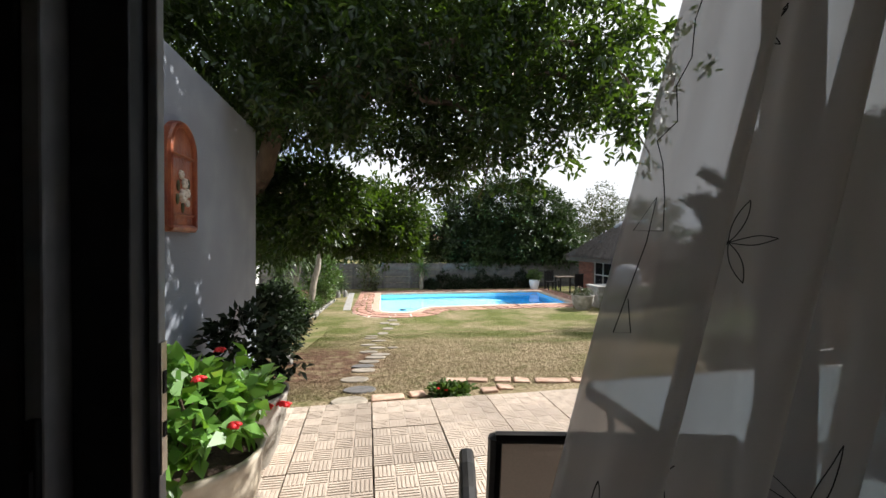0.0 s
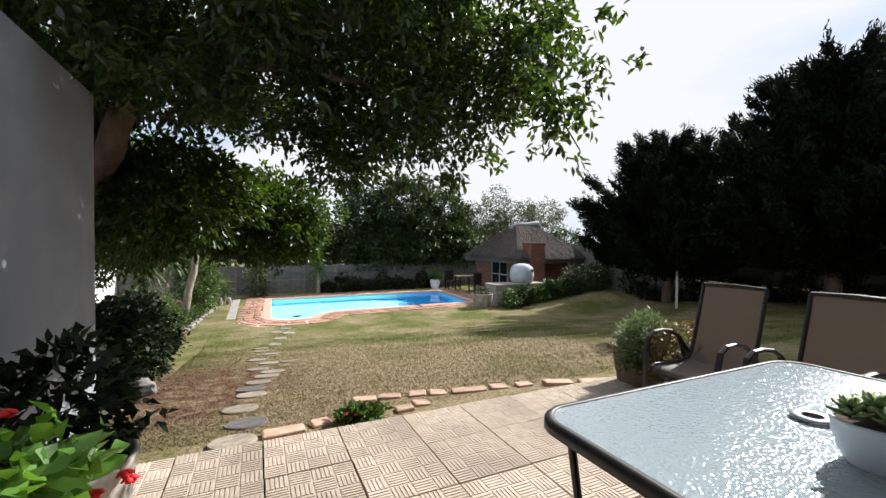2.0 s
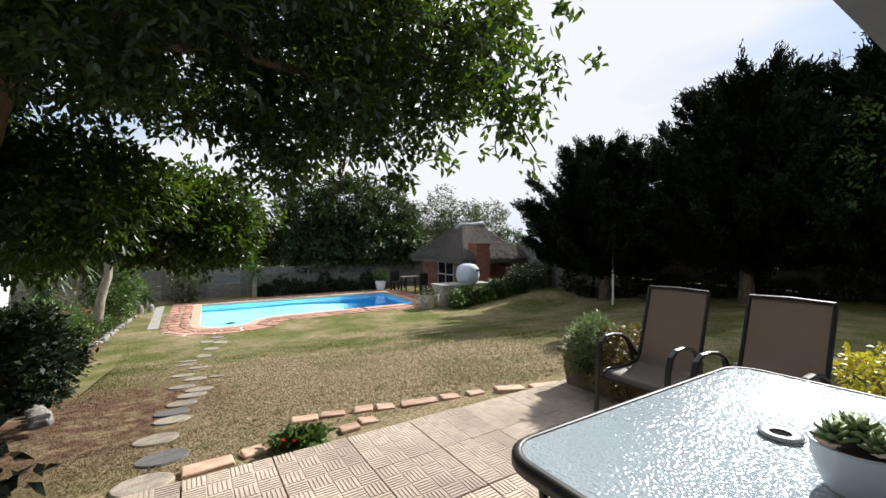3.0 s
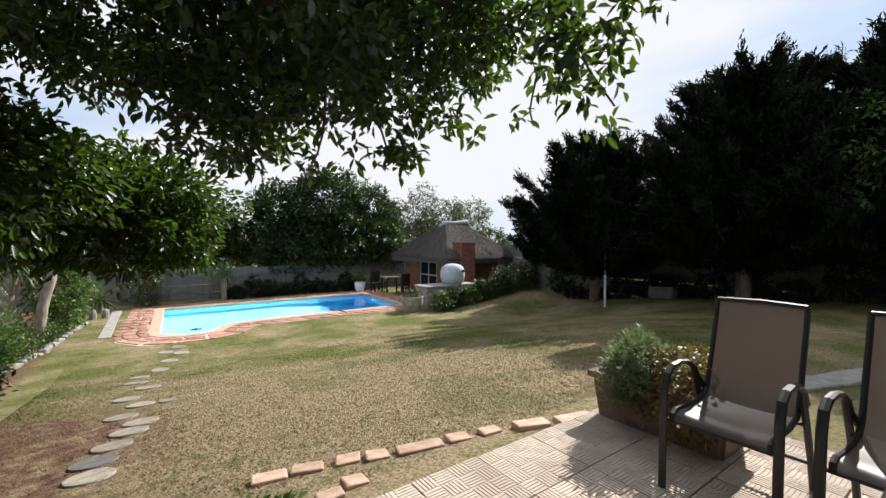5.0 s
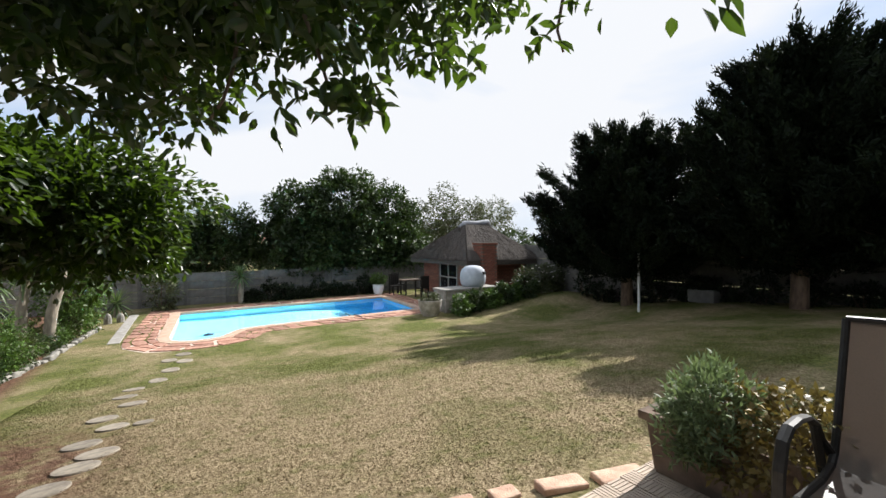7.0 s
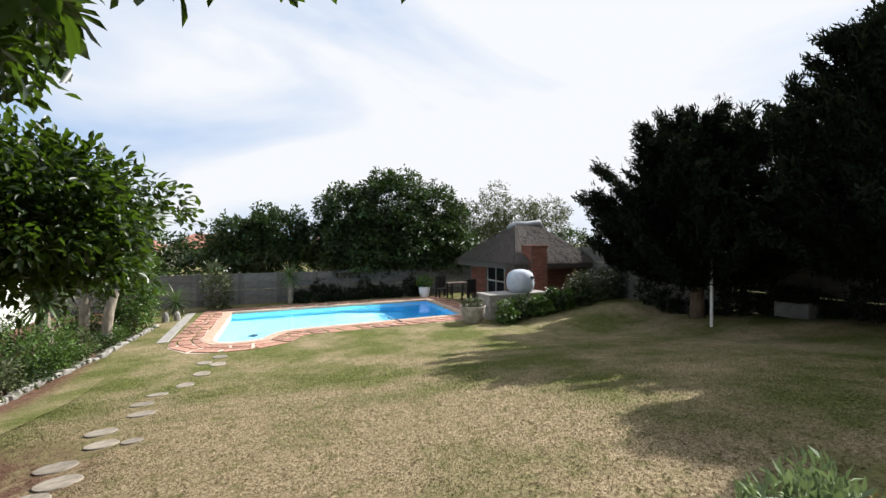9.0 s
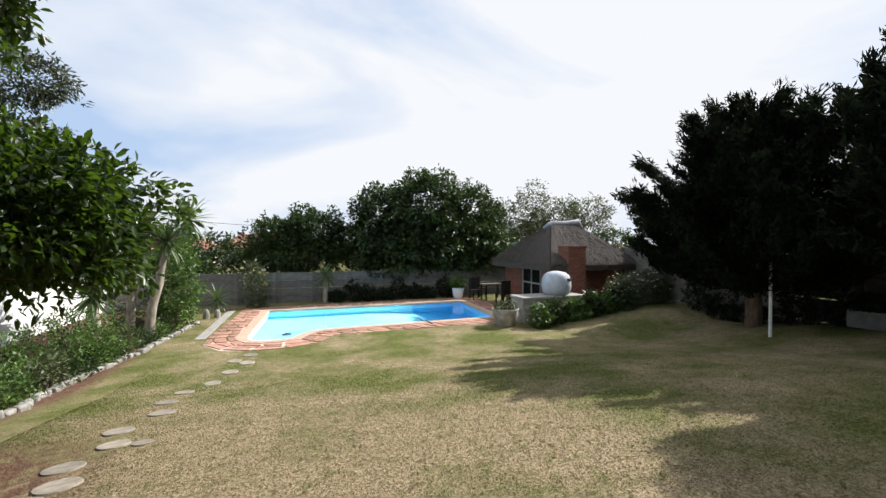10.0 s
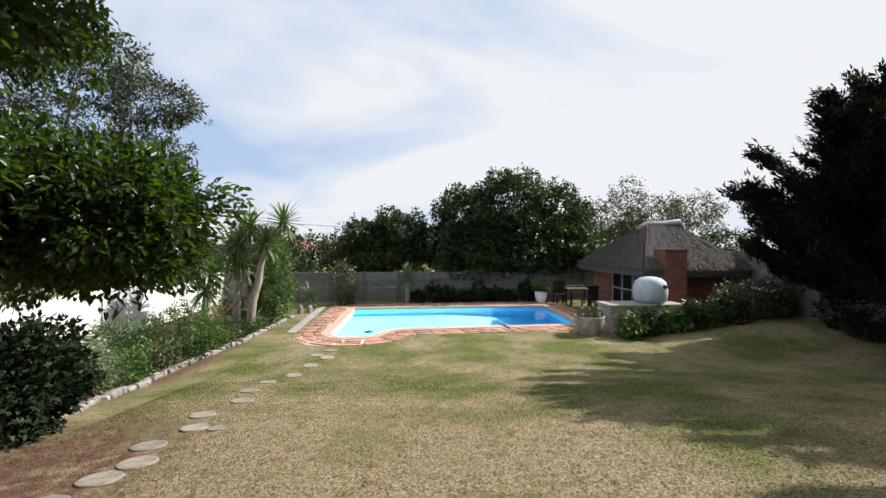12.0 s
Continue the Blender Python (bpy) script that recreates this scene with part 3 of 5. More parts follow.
    box(bm, 1.97, 0.66, 0.02, 2.05, 0.72, 2.09, bevel=0.003)
    part("jamb", bm, M["alu_dark"], door)
    glass = bpy.data.materials.new("door_glass")
    glass.use_nodes = True
    gp = glass.node_tree.nodes["Principled BSDF"]
    gp.inputs["Base Color"].default_value, gp.inputs["Roughness"].default_value = (0.95, 0.98, 0.97, 1), 0.0
    gp.inputs["Transmission Weight"].default_value, gp.inputs["IOR"].default_value = 1.0, 1.45
    bm = bmesh.new()
    box(bm, 1.05, 0.687, 0.03, 1.97, 0.693, 2.08)
    pane = part("pane", bm, glass, door, "clear glass pane")
    pane.visible_shadow = False

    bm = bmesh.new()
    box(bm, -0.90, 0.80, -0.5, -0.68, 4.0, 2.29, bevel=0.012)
    structure("garden_wall", bm, M["shaded_plaster"], "white plastered garden wall with dappled leaf shade", "wall")


build_house()


def curtain():
    """A sheer panel hung from a rail and drawn aside, with wavy folds and stitched outlines."""
    c = thing("curtain", "sheer pale curtain with dark stitched flower outlines, drawn aside", "curtain", (0, 0, 0))

    def place(u, z):
        left = 0.447 + 0.262 * max(z - 1.0, -0.35)
        x = left + u * (1.15 - left * 0.4)
        ripple = 0.030 * math.sin(u * 62 + 0.9 * math.sin(z * 2.1)) + 0.014 * math.sin(u * 117 + 1.7 * z)
        return Vector((x, 0.395 + ripple * (0.4 + 0.6 * u ** 0.3) - 0.05 * u, z))

    nu, nz = 260, 40
    verts = [place(i / nu, 0.03 + 2.17 * j / nz) for j in range(nz + 1) for i in range(nu + 1)]
    faces = [(j * (nu + 1) + i, j * (nu + 1) + i + 1, (j + 1) * (nu + 1) + i + 1, (j + 1) * (nu + 1) + i) for j in range(nz) for i in range(nu)]
    me = bpy.data.meshes.new("panel")
    me.from_pydata(verts, [], faces)
    me.materials.append(M["sheer"])
    me.polygons.foreach_set("use_smooth", [True] * len(me.polygons))
    panel = new("panel", me)
    panel.parent = c

    def stitch(pts):
        bm = bmesh.new()
        tube(bm, [place(u, z) + Vector((0, -0.004, 0)) for u, z in pts], 0.0005, 5)
        part("stitching", bm, M["black"], panel, "dark embroidered line")

    def flower(u, z, s, turn):
        for k in range(5):
            a = turn + k * 1.257
            tip = (u + s * math.cos(a), z + 1.15 * s * math.sin(a))
            for side in (-0.35, 0.35):
                mid = (u + 0.6 * s * math.cos(a + side), z + 0.7 * s * math.sin(a + side))
                stitch([(u + (1 - q) * 2 * q * (mid[0] - u) + q * q * (tip[0] - u), z + (1 - q) * 2 * q * (mid[1] - z) + q * q * (tip[1] - z)) for q in np.linspace(0, 1, 8)])
    flower(0.035, 1.06, 0.03, 0.4)
    flower(0.24, 1.06, 0.055, 1.2)
    flower(0.12, 1.30, 0.035, 0.1)
    flower(0.10, 1.50, 0.025, 2.0)
    zig = [(0.10, 1.62), (0.09, 1.53), (0.075, 1.50), (0.10, 1.47), (0.07, 1.44), (0.10, 1.41), (0.06, 1.39), (0.085, 1.37), (0.11, 1.34),
           (0.12, 1.31), (0.06, 1.31), (0.09, 1.34), (0.09, 1.30), (0.07, 1.22), (0.10, 1.22), (0.08, 1.25)]
    stitch([(0.012 + (u - 0.06) * 0.5, z) for u, z in zig])
    stitch([(0.075, 1.12), (0.09, 1.10), (0.078, 1.085), (0.095, 1.06), (0.08, 1.03)])
    bm = bmesh.new()
    tube(bm, [(-0.2, 0.40, 2.22), (2.3, 0.40, 2.22)], 0.012, 10)
    tube(bm, [(2.25, 0.40, 2.22), (2.25, 0.62, 2.22)], 0.008, 8)
    tube(bm, [(-0.15, 0.40, 2.22), (-0.15, 0.62, 2.22)], 0.008, 8)
    part("rail", bm, M["alu_light"], c)


curtain()


# ---- patio things ----
def build_plaque():
    q = thing("wall_plaque", "arched terracotta wall plaque with white flower relief", "plaque", (-0.68, 2.44, 1.34))
    w, h = 0.165, 0.58

    def arch(bm, hw, z0, z1, x0, x1):
        n = 14
        pts = [(-hw, z0), (hw, z0)] + [(hw * math.cos(a), z1 - hw + hw * math.sin(a)) for a in np.linspace(0, math.pi, n)]
        a = [bm.verts.new((x0, y, z)) for y, z in pts]
        b = [bm.verts.new((x1, y, z)) for y, z in pts]
        bm.faces.new(b)
        bm.faces.new(list(reversed(a)))
        for k in range(len(pts)):
            bm.faces.new((a[k], a[(k + 1) % len(pts)], b[(k + 1) % len(pts)], b[k]))
    bm = bmesh.new()
    arch(bm, w, 0, h, 0.0, 0.028)
    part("tile", bm, M["terracotta"], q)
    bm = bmesh.new()
    n = 24
    tube(bm, [(0.03, -w + 0.02, 0.02)] + [(0.03, -(w - 0.02) * math.cos(a), h - w + (w - 0.02) * math.sin(a)) for a in np.linspace(0, math.pi, n)] + [(0.03, w - 0.02, 0.02)], 0.018, 8)
    tube(bm, [(0.03, -w + 0.02, 0.02), (0.03, w - 0.02, 0.02)], 0.018, 8)
    part("rim", bm, M["terracotta"], q)
    for z in (0.09, 0.40):
        bm = bmesh.new()
        tube(bm, [(0.03, -w + 0.03, z), (0.03, w - 0.03, z)], 0.009, 6)
        part("ledge", bm, M["terracotta"], q)
    for y, z, r in ((0.0, 0.19, 0.034), (0.05, 0.21, 0.024), (0.02, 0.26, 0.026), (-0.02, 0.30, 0.022), (0.055, 0.155, 0.018)):
        bm = bmesh.new()
        for k in range(6):
            a = k * math.pi / 3
            bmesh.ops.create_icosphere(bm, subdivisions=1, radius=r * 0.55, matrix=Matrix.Translation((0.032, y + r * 0.65 * math.cos(a), z + r * 0.65 * math.sin(a))))
        part("flower", bm, M["relief_white"], q, "cream glazed flower", True)
    for y, z in ((-0.06, 0.17), (-0.05, 0.24), (0.07, 0.26), (0.0, 0.13)):
        bm = bmesh.new()
        bmesh.ops.create_icosphere(bm, subdivisions=2, radius=0.03, matrix=Matrix.Translation((0.03, y, z)) @ Matrix.Diagonal((0.3, 0.5, 1, 1)))
        part("leaf", bm, M["relief_green"], q, "", True)


build_plaque()


def pot(name, label, at, r, h, mat, category="plant pot"):
    p = thing(name, label, category, at)
    bm = bmesh.new()
    lathe(bm, [(r * 0.62, 0), (r * 0.80, h * 0.25), (r * 0.95, h * 0.62), (r * 0.97, h * 0.85), (r, h * 0.93), (r * 1.03, h), (r * 0.95, h), (r * 0.90, h * 0.90)], 36, close=False)
    bm.faces.new([bm.verts.new((r * 0.62 * math.cos(-k * math.pi / 6), r * 0.62 * math.sin(-k * math.pi / 6), 0.0)) for k in range(12)])
    part("vessel", bm, mat, p, "", True)
    bm = bmesh.new()
    lathe(bm, [(r * 0.915, h * 0.88), (r * 0.5, h * 0.905), (0.02, h * 0.91)], 24)
    part("soil", bm, M["soil"], p, "dark potting soil")
    return p


def blooms(parent, places, r, mat):
    for c in places:
        bm = bmesh.new()
        for k in range(7):
            a, t = k * 2.4, 0.35 + 0.08 * k
            m = Matrix.Translation(c) @ Matrix.Rotation(a, 4, "Z") @ Matrix.Rotation(t, 4, "Y") @ Matrix.Translation((r * 0.5, 0, 0)) @ Matrix.Diagonal((1, 0.75, 0.25, 1))
            bmesh.ops.create_icosphere(bm, subdivisions=1, radius=r * 0.6, matrix=m)
        part("bloom", bm, mat, parent, "bright bloom", True)


def stems(parent, base, tips, r, mat=None):
    for t in tips:
        bm = bmesh.new()
        b = Vector(base)
        tube(bm, [b, b.lerp(Vector(t), 0.5) + Vector((0, 0, 0.04)), t], [r, r * 0.8, r * 0.4], 5)
        part("stem", bm, mat or M["bark"], parent)


def build_pots():
    p = pot("flower_pot", "large glazed cream pot with red-flowering green plant", (-0.40, 1.92, 0), 0.27, 0.42, M["pot_glaze"])
    foliage("foliage", p, M["leaf_pot"], [((0, 0, 0.60), (0.30, 0.36, 0.23), 110), ((0.02, 0.25, 0.55), (0.17, 0.15, 0.15), 30)], 6, 0.07, 0.085, 0.058, 0.3)
    stems(p, (0, 0, 0.37), [(0.12, 0.1, 0.62), (-0.12, 0.12, 0.66), (0.05, -0.15, 0.7), (0.1, 0.2, 0.6), (-0.08, -0.1, 0.6)], 0.008)
    blooms(p, [(0.26, 0.12, 0.55), (0.10, -0.22, 0.80), (0.02, 0.24, 0.79), (0.22, -0.22, 0.62), (0.30, 0.34, 0.47)], 0.032, M["red_petal"])
    p = pot("flower_pot", "round grey glazed pot with dark bushy plant", (-0.40, 2.58, 0), 0.25, 0.42, M["pot_concrete"])
    foliage("foliage", p, M["leaf_hedge"], [((0, 0, 0.62), (0.26, 0.28, 0.28), 100)], 7, 0.07, 0.075, 0.042, 0.2)
    stems(p, (0, 0, 0.37), [(0.1, 0.1, 0.6), (-0.1, 0.05, 0.7), (0.0, -0.1, 0.75)], 0.008)
    blooms(p, [(0.24, -0.12, 0.40)], 0.035, M["red_petal"])


build_pots()


def build_chair():
    """A sling patio chair that faces -x, its origin on the floor under the seat."""
    c = thing("patio_chair", "dark metal patio chair with brown mesh sling seat", "chair", (0, 0, 0), group="patio chairs round the table")
    F = M["chair_frame"]
    W = 0.215

    # sling runs down the back and forward over the seat
    prof = [(0.36, 0.985), (0.33, 0.86), (0.285, 0.70), (0.245, 0.56), (0.215, 0.47), (0.17, 0.425), (0.05, 0.405), (-0.10, 0.412), (-0.20, 0.42), (-0.235, 0.405), (-0.245, 0.375)]

    def strip(pts, name, label, hw):
        bm = bmesh.new()
        rows = [[bm.verts.new((x + s, y, z - 0.012 * (1 - (y / hw) ** 2))) for y in np.linspace(-hw, hw, 7)] for s in (0.0, 0.006) for x, z in pts]
        k = len(pts)
        for base in (0, k):
            for a in range(k - 1):
                for j in range(6):
                    bm.faces.new((rows[base + a][j], rows[base + a][j + 1], rows[base + a + 1][j + 1], rows[base + a + 1][j]))
        part(name, bm, M["sling"], c, label, True)
    strip(prof[:6], "backrest", "brown woven mesh back", W - 0.012)
    strip(prof[5:], "seat", "brown woven mesh seat", W - 0.012)
    bm = bmesh.new()
    tube(bm, [(0.362, -W, 0.985), (0.372, 0, 0.992), (0.362, W, 0.985)], 0.013, 8)
    part("top_rail", bm, F, c)
    for s in (-1, 1):
        bm = bmesh.new()
        tube(bm, [(x, s * W, z) for x, z in prof], 0.014, 8)
        part("side_rail", bm, F, c)
        bm = bmesh.new()
        y = s * (W + 0.035)
        tube(bm, [(-0.27, y, 0.0), (-0.265, y, 0.30), (-0.255, y, 0.52), (-0.225, y, 0.615), (-0.17, y, 0.65), (-0.08, y, 0.655), (0.02, y, 0.64), (0.10, y, 0.60), (0.17, y, 0.52), (0.22, s * W, 0.44)], 0.021, 8, 0.62)
        part("arm_front_leg", bm, F, c)
        bm = bmesh.new()
        tube(bm, [(0.10, y, 0.60), (0.20, y, 0.40), (0.30, y, 0.18), (0.36, y, 0.0)], 0.017, 8, 0.7)
        part("back_leg", bm, F, c)
    for x, z in ((-0.235, 0.37), (0.19, 0.40), (0.31, 0.16)):
        bm = bmesh.new()
        tube(bm, [(x, -W - 0.03, z), (x, W + 0.03, z)], 0.011, 8)
        part("cross_bar", bm, F, c)
    return c


chair = build_chair()
chair.matrix_world = pose(3.16, 2.315, 0, 0, 0, 1)
copy_thing(chair, pose(3.19, 1.67, 0, 0, 0, -2))
copy_thing(chair, pose(0.87, 1.16, 0, 0, 0, -102) @ Matrix.Diagonal((1, 1.1, 0.92, 1)))


def build_table():
    t = thing("patio_table", "patio table with pebbled glass top and dark metal rim", "table", (0, 0, 0))
    x0, x1, y0, y1, z, r = 1.17, 2.74, 0.72, 1.64, 0.72, 0.13

    def ring(d):
        pts = []
        for cx, cy, a0 in ((x1 - r, y1 - r, 0), (x0 + r, y1 - r, 90), (x0 + r, y0 + r, 180), (x1 - r, y0 + r, 270)):
            pts += [(cx + (r + d) * math.cos(radians(a0 + k * 15)), cy + (r + d) * math.sin(radians(a0 + k * 15))) for k in range(7)]
        return pts
    bm = bmesh.new()
    a = [bm.verts.new((x, y, z)) for x, y in ring(-0.008)]
    b = [bm.verts.new((x, y, z - 0.006)) for x, y in ring(-0.008)]
    bm.faces.new(a)
    bm.faces.new(list(reversed(b)))
    for k in range(len(a)):
        bm.faces.new((a[k], b[k], b[(k + 1) % len(a)], a[(k + 1) % len(a)]))
    part("glass_top", bm, M["pebbled"], t, "pale hammered glass")
    bm = bmesh.new()
    prof = [(-0.022, 0.0035), (-0.004, 0.004), (0.008, -0.006), (0.010, -0.034), (-0.008, -0.038), (-0.022, -0.010)]
    rings = [[bm.verts.new((x, y, z + h)) for x, y in ring(d)] for d, h in prof]
    for i in range(len(prof)):
        p, q = rings[i], rings[(i + 1) % len(prof)]
        for k in range(len(p)):
            bm.faces.new((p[k], p[(k + 1) % len(p)], q[(k + 1) % len(p)], q[k]))
    part("rim", bm, M["chair_frame"], t, "dark brown metal rim", True)
    for lx, ly in ((x0 + 0.12, y0 + 0.12), (x1 - 0.12, y0 + 0.12), (x0 + 0.12, y1 - 0.12), (x1 - 0.12, y1 - 0.12)):
        bm = bmesh.new()
        sx_, sy_ = (1 if lx > 2 else -1), (1 if ly > 1.2 else -1)
        tube(bm, [(lx + 0.05 * sx_, ly + 0.05 * sy_, 0.0), (lx, ly, 0.35), (lx + 0.03 * sx_, ly + 0.03 * sy_, z - 0.03)], 0.014, 8)
        part("leg", bm, M["chair_frame"], t)
    bm = bmesh.new()
    lathe(bm, [(0.030, 0.0), (0.055, 0.002), (0.060, 0.010), (0.045, 0.014), (0.030, 0.012)], 28, 1.98, 1.20, z + 0.002, False)
    part("parasol_ring", bm, M["alu_light"], t, "pale parasol hole ring", True)


build_table()


def build_succulent():
    p = pot("succulent_pot", "small white pot of rosette succulents on the table", (1.78, 0.98, 0.722), 0.095, 0.12, M["pot_white"], "potted plant")
    for k, (x, y, s) in enumerate(((0, 0, 1.0), (0.06, 0.03, 0.7), (-0.055, 0.035, 0.75), (0.01, -0.06, 0.7), (-0.04, -0.04, 0.6))):
        for j in range(16):
            bm = bmesh.new()
            a, tilt, L = j * 2.4, 1.25 - 0.06 * j, (0.075 - 0.0018 * j) * s
            m = Matrix.Translation((x, y, 0.125 + 0.0016 * j)) @ Matrix.Rotation(a, 4, "Z") @ Matrix.Rotation(-(1.57 - tilt), 4, "Y") @ Matrix.Translation((L * 0.5, 0, 0)) @ Matrix.Diagonal((L * 0.6, L * 0.27, L * 0.12, 1))
            bmesh.ops.create_icosphere(bm, subdivisions=1, radius=1.0, matrix=m)
            part("leaf", bm, M["leaf_succulent"], p, "", True)


build_succulent()


def build_planter():
    p = thing("planter_box", "weathered concrete planter with grey-green and rust-leaved bushes", "planter", (3.62, 2.90, -0.0))
    bm = bmesh.new()
    hx, hy, h = 0.21, 0.46, 0.34
    rings = []
    for d, z in ((-0.03, 0.0), (0.0, h - 0.05), (0.02, h - 0.045), (0.02, h), (-0.03, h), (-0.035, h - 0.07)):
        rings.append([bm.verts.new((sx_ * (hx + d), sy_ * (hy + d), z)) for sx_, sy_ in ((-1, -1), (1, -1), (1, 1), (-1, 1))])
    for a, b in zip(rings, rings[1:]):
        for k in range(4):
            bm.faces.new((a[k], a[(k + 1) % 4], b[(k + 1) % 4], b[k]))
    bm.faces.new(list(reversed(rings[0])))
    bmesh.ops.bevel(bm, geom=[e for e in bm.edges if abs(e.verts[0].co.z - e.verts[1].co.z) > 0.2], offset=0.03, segments=3, affect="EDGES")
    part("box", bm, M["planter_clay"], p)
    bm = bmesh.new()
    box(bm, -hx + 0.03, -hy + 0.03, h - 0.10, hx - 0.03, hy - 0.03, h - 0.065)
    part("soil", bm, M["soil"], p, "dark potting soil")
    foliage("grey_bush", p, M["leaf_grey"], [((-0.11, 0.14, 0.45), (0.28, 0.23, 0.21), 190), ((-0.22, 0.18, 0.32), (0.15, 0.20, 0.16), 70)], 12, 0.065, 0.060, 0.015, -0.5, "grey-green fine-leaved bush")
    foliage("rust_bush", p, M["leaf_rust"], [((-0.06, -0.16, 0.42), (0.29, 0.34, 0.22), 160), ((-0.24, -0.15, 0.26), (0.14, 0.28, 0.20), 80)], 10, 0.055, 0.042, 0.026, 0.1, "rust and yellow leaved bush")
    stems(p, (0, 0.2, 0.27), [(-0.1, 0.3, 0.5), (0.1, 0.3, 0.6), (-0.2, 0.15, 0.45)], 0.009)
    stems(p, (0, -0.2, 0.27), [(-0.1, -0.3, 0.45), (0.1, -0.1, 0.5), (-0.2, -0.2, 0.4)], 0.008)
    q = pot("shrub_pot", "clay pot with bright yellow-leaved shrub", (4.15, 1.32, -0.05), 0.17, 0.3, M["terracotta"])
    foliage("foliage", q, M["leaf_yellow"], [((0, 0, 0.52), (0.26, 0.26, 0.22), 90)], 8, 0.06, 0.045, 0.026, 0.0)
    stems(q, (0, 0, 0.26), [(0.1, 0.1, 0.5), (-0.1, 0.05, 0.55), (0.0, -0.1, 0.5)], 0.007)


build_planter()


# ---- pool ----
def build_pool():
    level = DECK - 0.10
    bm = bmesh.new()
    rim = dense(WATER, 0.3)
    top = [bm.verts.new((x, y, DECK - 0.02)) for x, y in rim]

    def depth(x):
        return -1.05 - 1.0 * smooth01((x - 4.5) / 4.0)
    bot = [bm.verts.new((x, y, DECK + depth(x))) for x, y in rim]
    for k in range(len(rim)):
        bm.faces.new((top[k], top[(k + 1) % len(rim)], bot[(k + 1) % len(rim)], bot[k]))
    f = bm.faces.new(bot)
    bmesh.ops.triangulate(bm, faces=[f])
    # split off the deep end, whose darker blue stands for water depth
    bmesh.ops.bisect_plane(bm, geom=bm.verts[:] + bm.edges[:] + bm.faces[:], plane_co=(7.0, 17.6, 0), plane_no=(1, 0.12, 0))
    for f in bm.faces:
        f.material_index = int(f.calc_center_median().x + 0.12 * (f.calc_center_median().y - 17.6) > 7.0)
    shell = structure("pool_shell", bm, M["pool_shell"], "bright blue painted pool shell, deep end coloured darker for light lost in the water", "pool")
    shell.data.materials.append(M["pool_depth_tint"])
    bm = bmesh.new()
    bm.faces.new([bm.verts.new((x, y, level)) for x, y in offset_outline(WATER, -0.001)])
    w = structure("water", bm, M["water"], "clear rippled blue pool water", "water")
    w.visible_shadow = False

    def band(name, d0, d1, z0, z1, mat, label):
        bm = bmesh.new()
        a, b = dense(offset_outline(WATER, d0), 10), dense(offset_outline(WATER, d1), 10)
        vs = [[bm.verts.new((x, y, z)) for x, y in pts] for pts, z in ((a, z0), (a, z1), (b, z1), (b, z0))]
        n = min(len(a), len(b))
        for i in range(4):
            p, q = vs[i], vs[(i + 1) % 4]
            for k in range(n):
                bm.faces.new((p[k], p[(k + 1) % n], q[(k + 1) % n], q[k]))
        return structure(name, bm, mat, label, "pool edge")
    band("coping", -0.03, 0.24, DECK - 0.07, DECK + 0.02, M["coping"], "smooth sand-coloured coping round the pool")
    bed = band("pool_paving", 0.241, 1.0, DECK - 0.12, DECK - 0.002, M["deck_bed"], "crazy paving of red flagstones in pale mortar round the pool")
    bm = bmesh.new()
    box(bm, -0.55, 15.2, DECK - 0.12, -0.28, 20.2, DECK + 0.01, bevel=0.01)
    structure("pool_slab", bm, M["slab_grey"], "narrow pale concrete slab beside the pool paving", "paving")
    # pool cleaner and its hose
    c = thing("pool_cleaner", "dark pool cleaner with trailing hose on the pool floor", "pool cleaner", (1.75, 16.6, DECK - 1.03))
    bm = bmesh.new()
    lathe(bm, [(0.15, 0.0), (0.16, 0.03), (0.12, 0.07), (0.06, 0.11), (0.04, 0.2)], 20)
    part("head", bm, M["hose"], c, "", True)
    bm = bmesh.new()
    tube(bm, [(0, 0, 0.2), (0.3, -0.3, 0.5), (0.8, -0.6, 0.8), (1.6, -0.4, 0.9), (3.0, 0.3, 0.9)], 0.022, 8)
    part("hose", bm, M["alu_light"], c, "pale ribbed hose", True)
    s = thing("pool_hose", "thin dark hose hanging into the pool", "hose", (6.1, 15.60, DECK))
    bm = bmesh.new()
    tube(bm, [(0.1, -0.5, 0.03), (0.05, -0.15, 0.05), (0.06, 0.05, 0.04), (0.1, 0.4, -0.09), (0.12, 1.2, -0.095)], 0.018, 8)
    part("pipe", bm, M["hose"], s, "", True)
    return bed


pool_bed = build_pool()


# ---- boundary walls ----
def precast_wall(name, label, p, q, base, top, bay=1.5):
    w = thing(name, label, "wall", (0, 0, 0), kind="structure")
    p, q = Vector(p), Vector(q)
    n = max(1, round((q - p).length / bay))
    ang = math.atan2(q.y - p.y, q.x - p.x)
    L = (q - p).length / n
    rows = 4
    hh = (top - base) / rows
    bm = bmesh.new()
    box(bm, -L / 2 + 0.05, -0.025, 0.006, L / 2 - 0.05, 0.025, hh - 0.006, bevel=0.008)
    panel = finish(bm, "panel", M["precast"])
    bm = bmesh.new()
    box(bm, -0.06, -0.06, 0, 0.06, 0.06, top - base + 0.04, bevel=0.01)
    post = finish(bm, "post", M["precast"])
    for k in range(n + 1):
        a = p.lerp(q, k / n)
        o = new("post", post)
        o.matrix_world = Matrix.Translation((a.x, a.y, base)) @ Matrix.Rotation(ang, 4, "Z")
        o.parent = w
        if k < n:
            m = p.lerp(q, (k + 0.5) / n)
            for r in range(rows):
                o = new("panel", panel)
                o.matrix_world = Matrix.Translation((m.x, m.y, base + r * hh)) @ Matrix.Rotation(ang, 4, "Z")
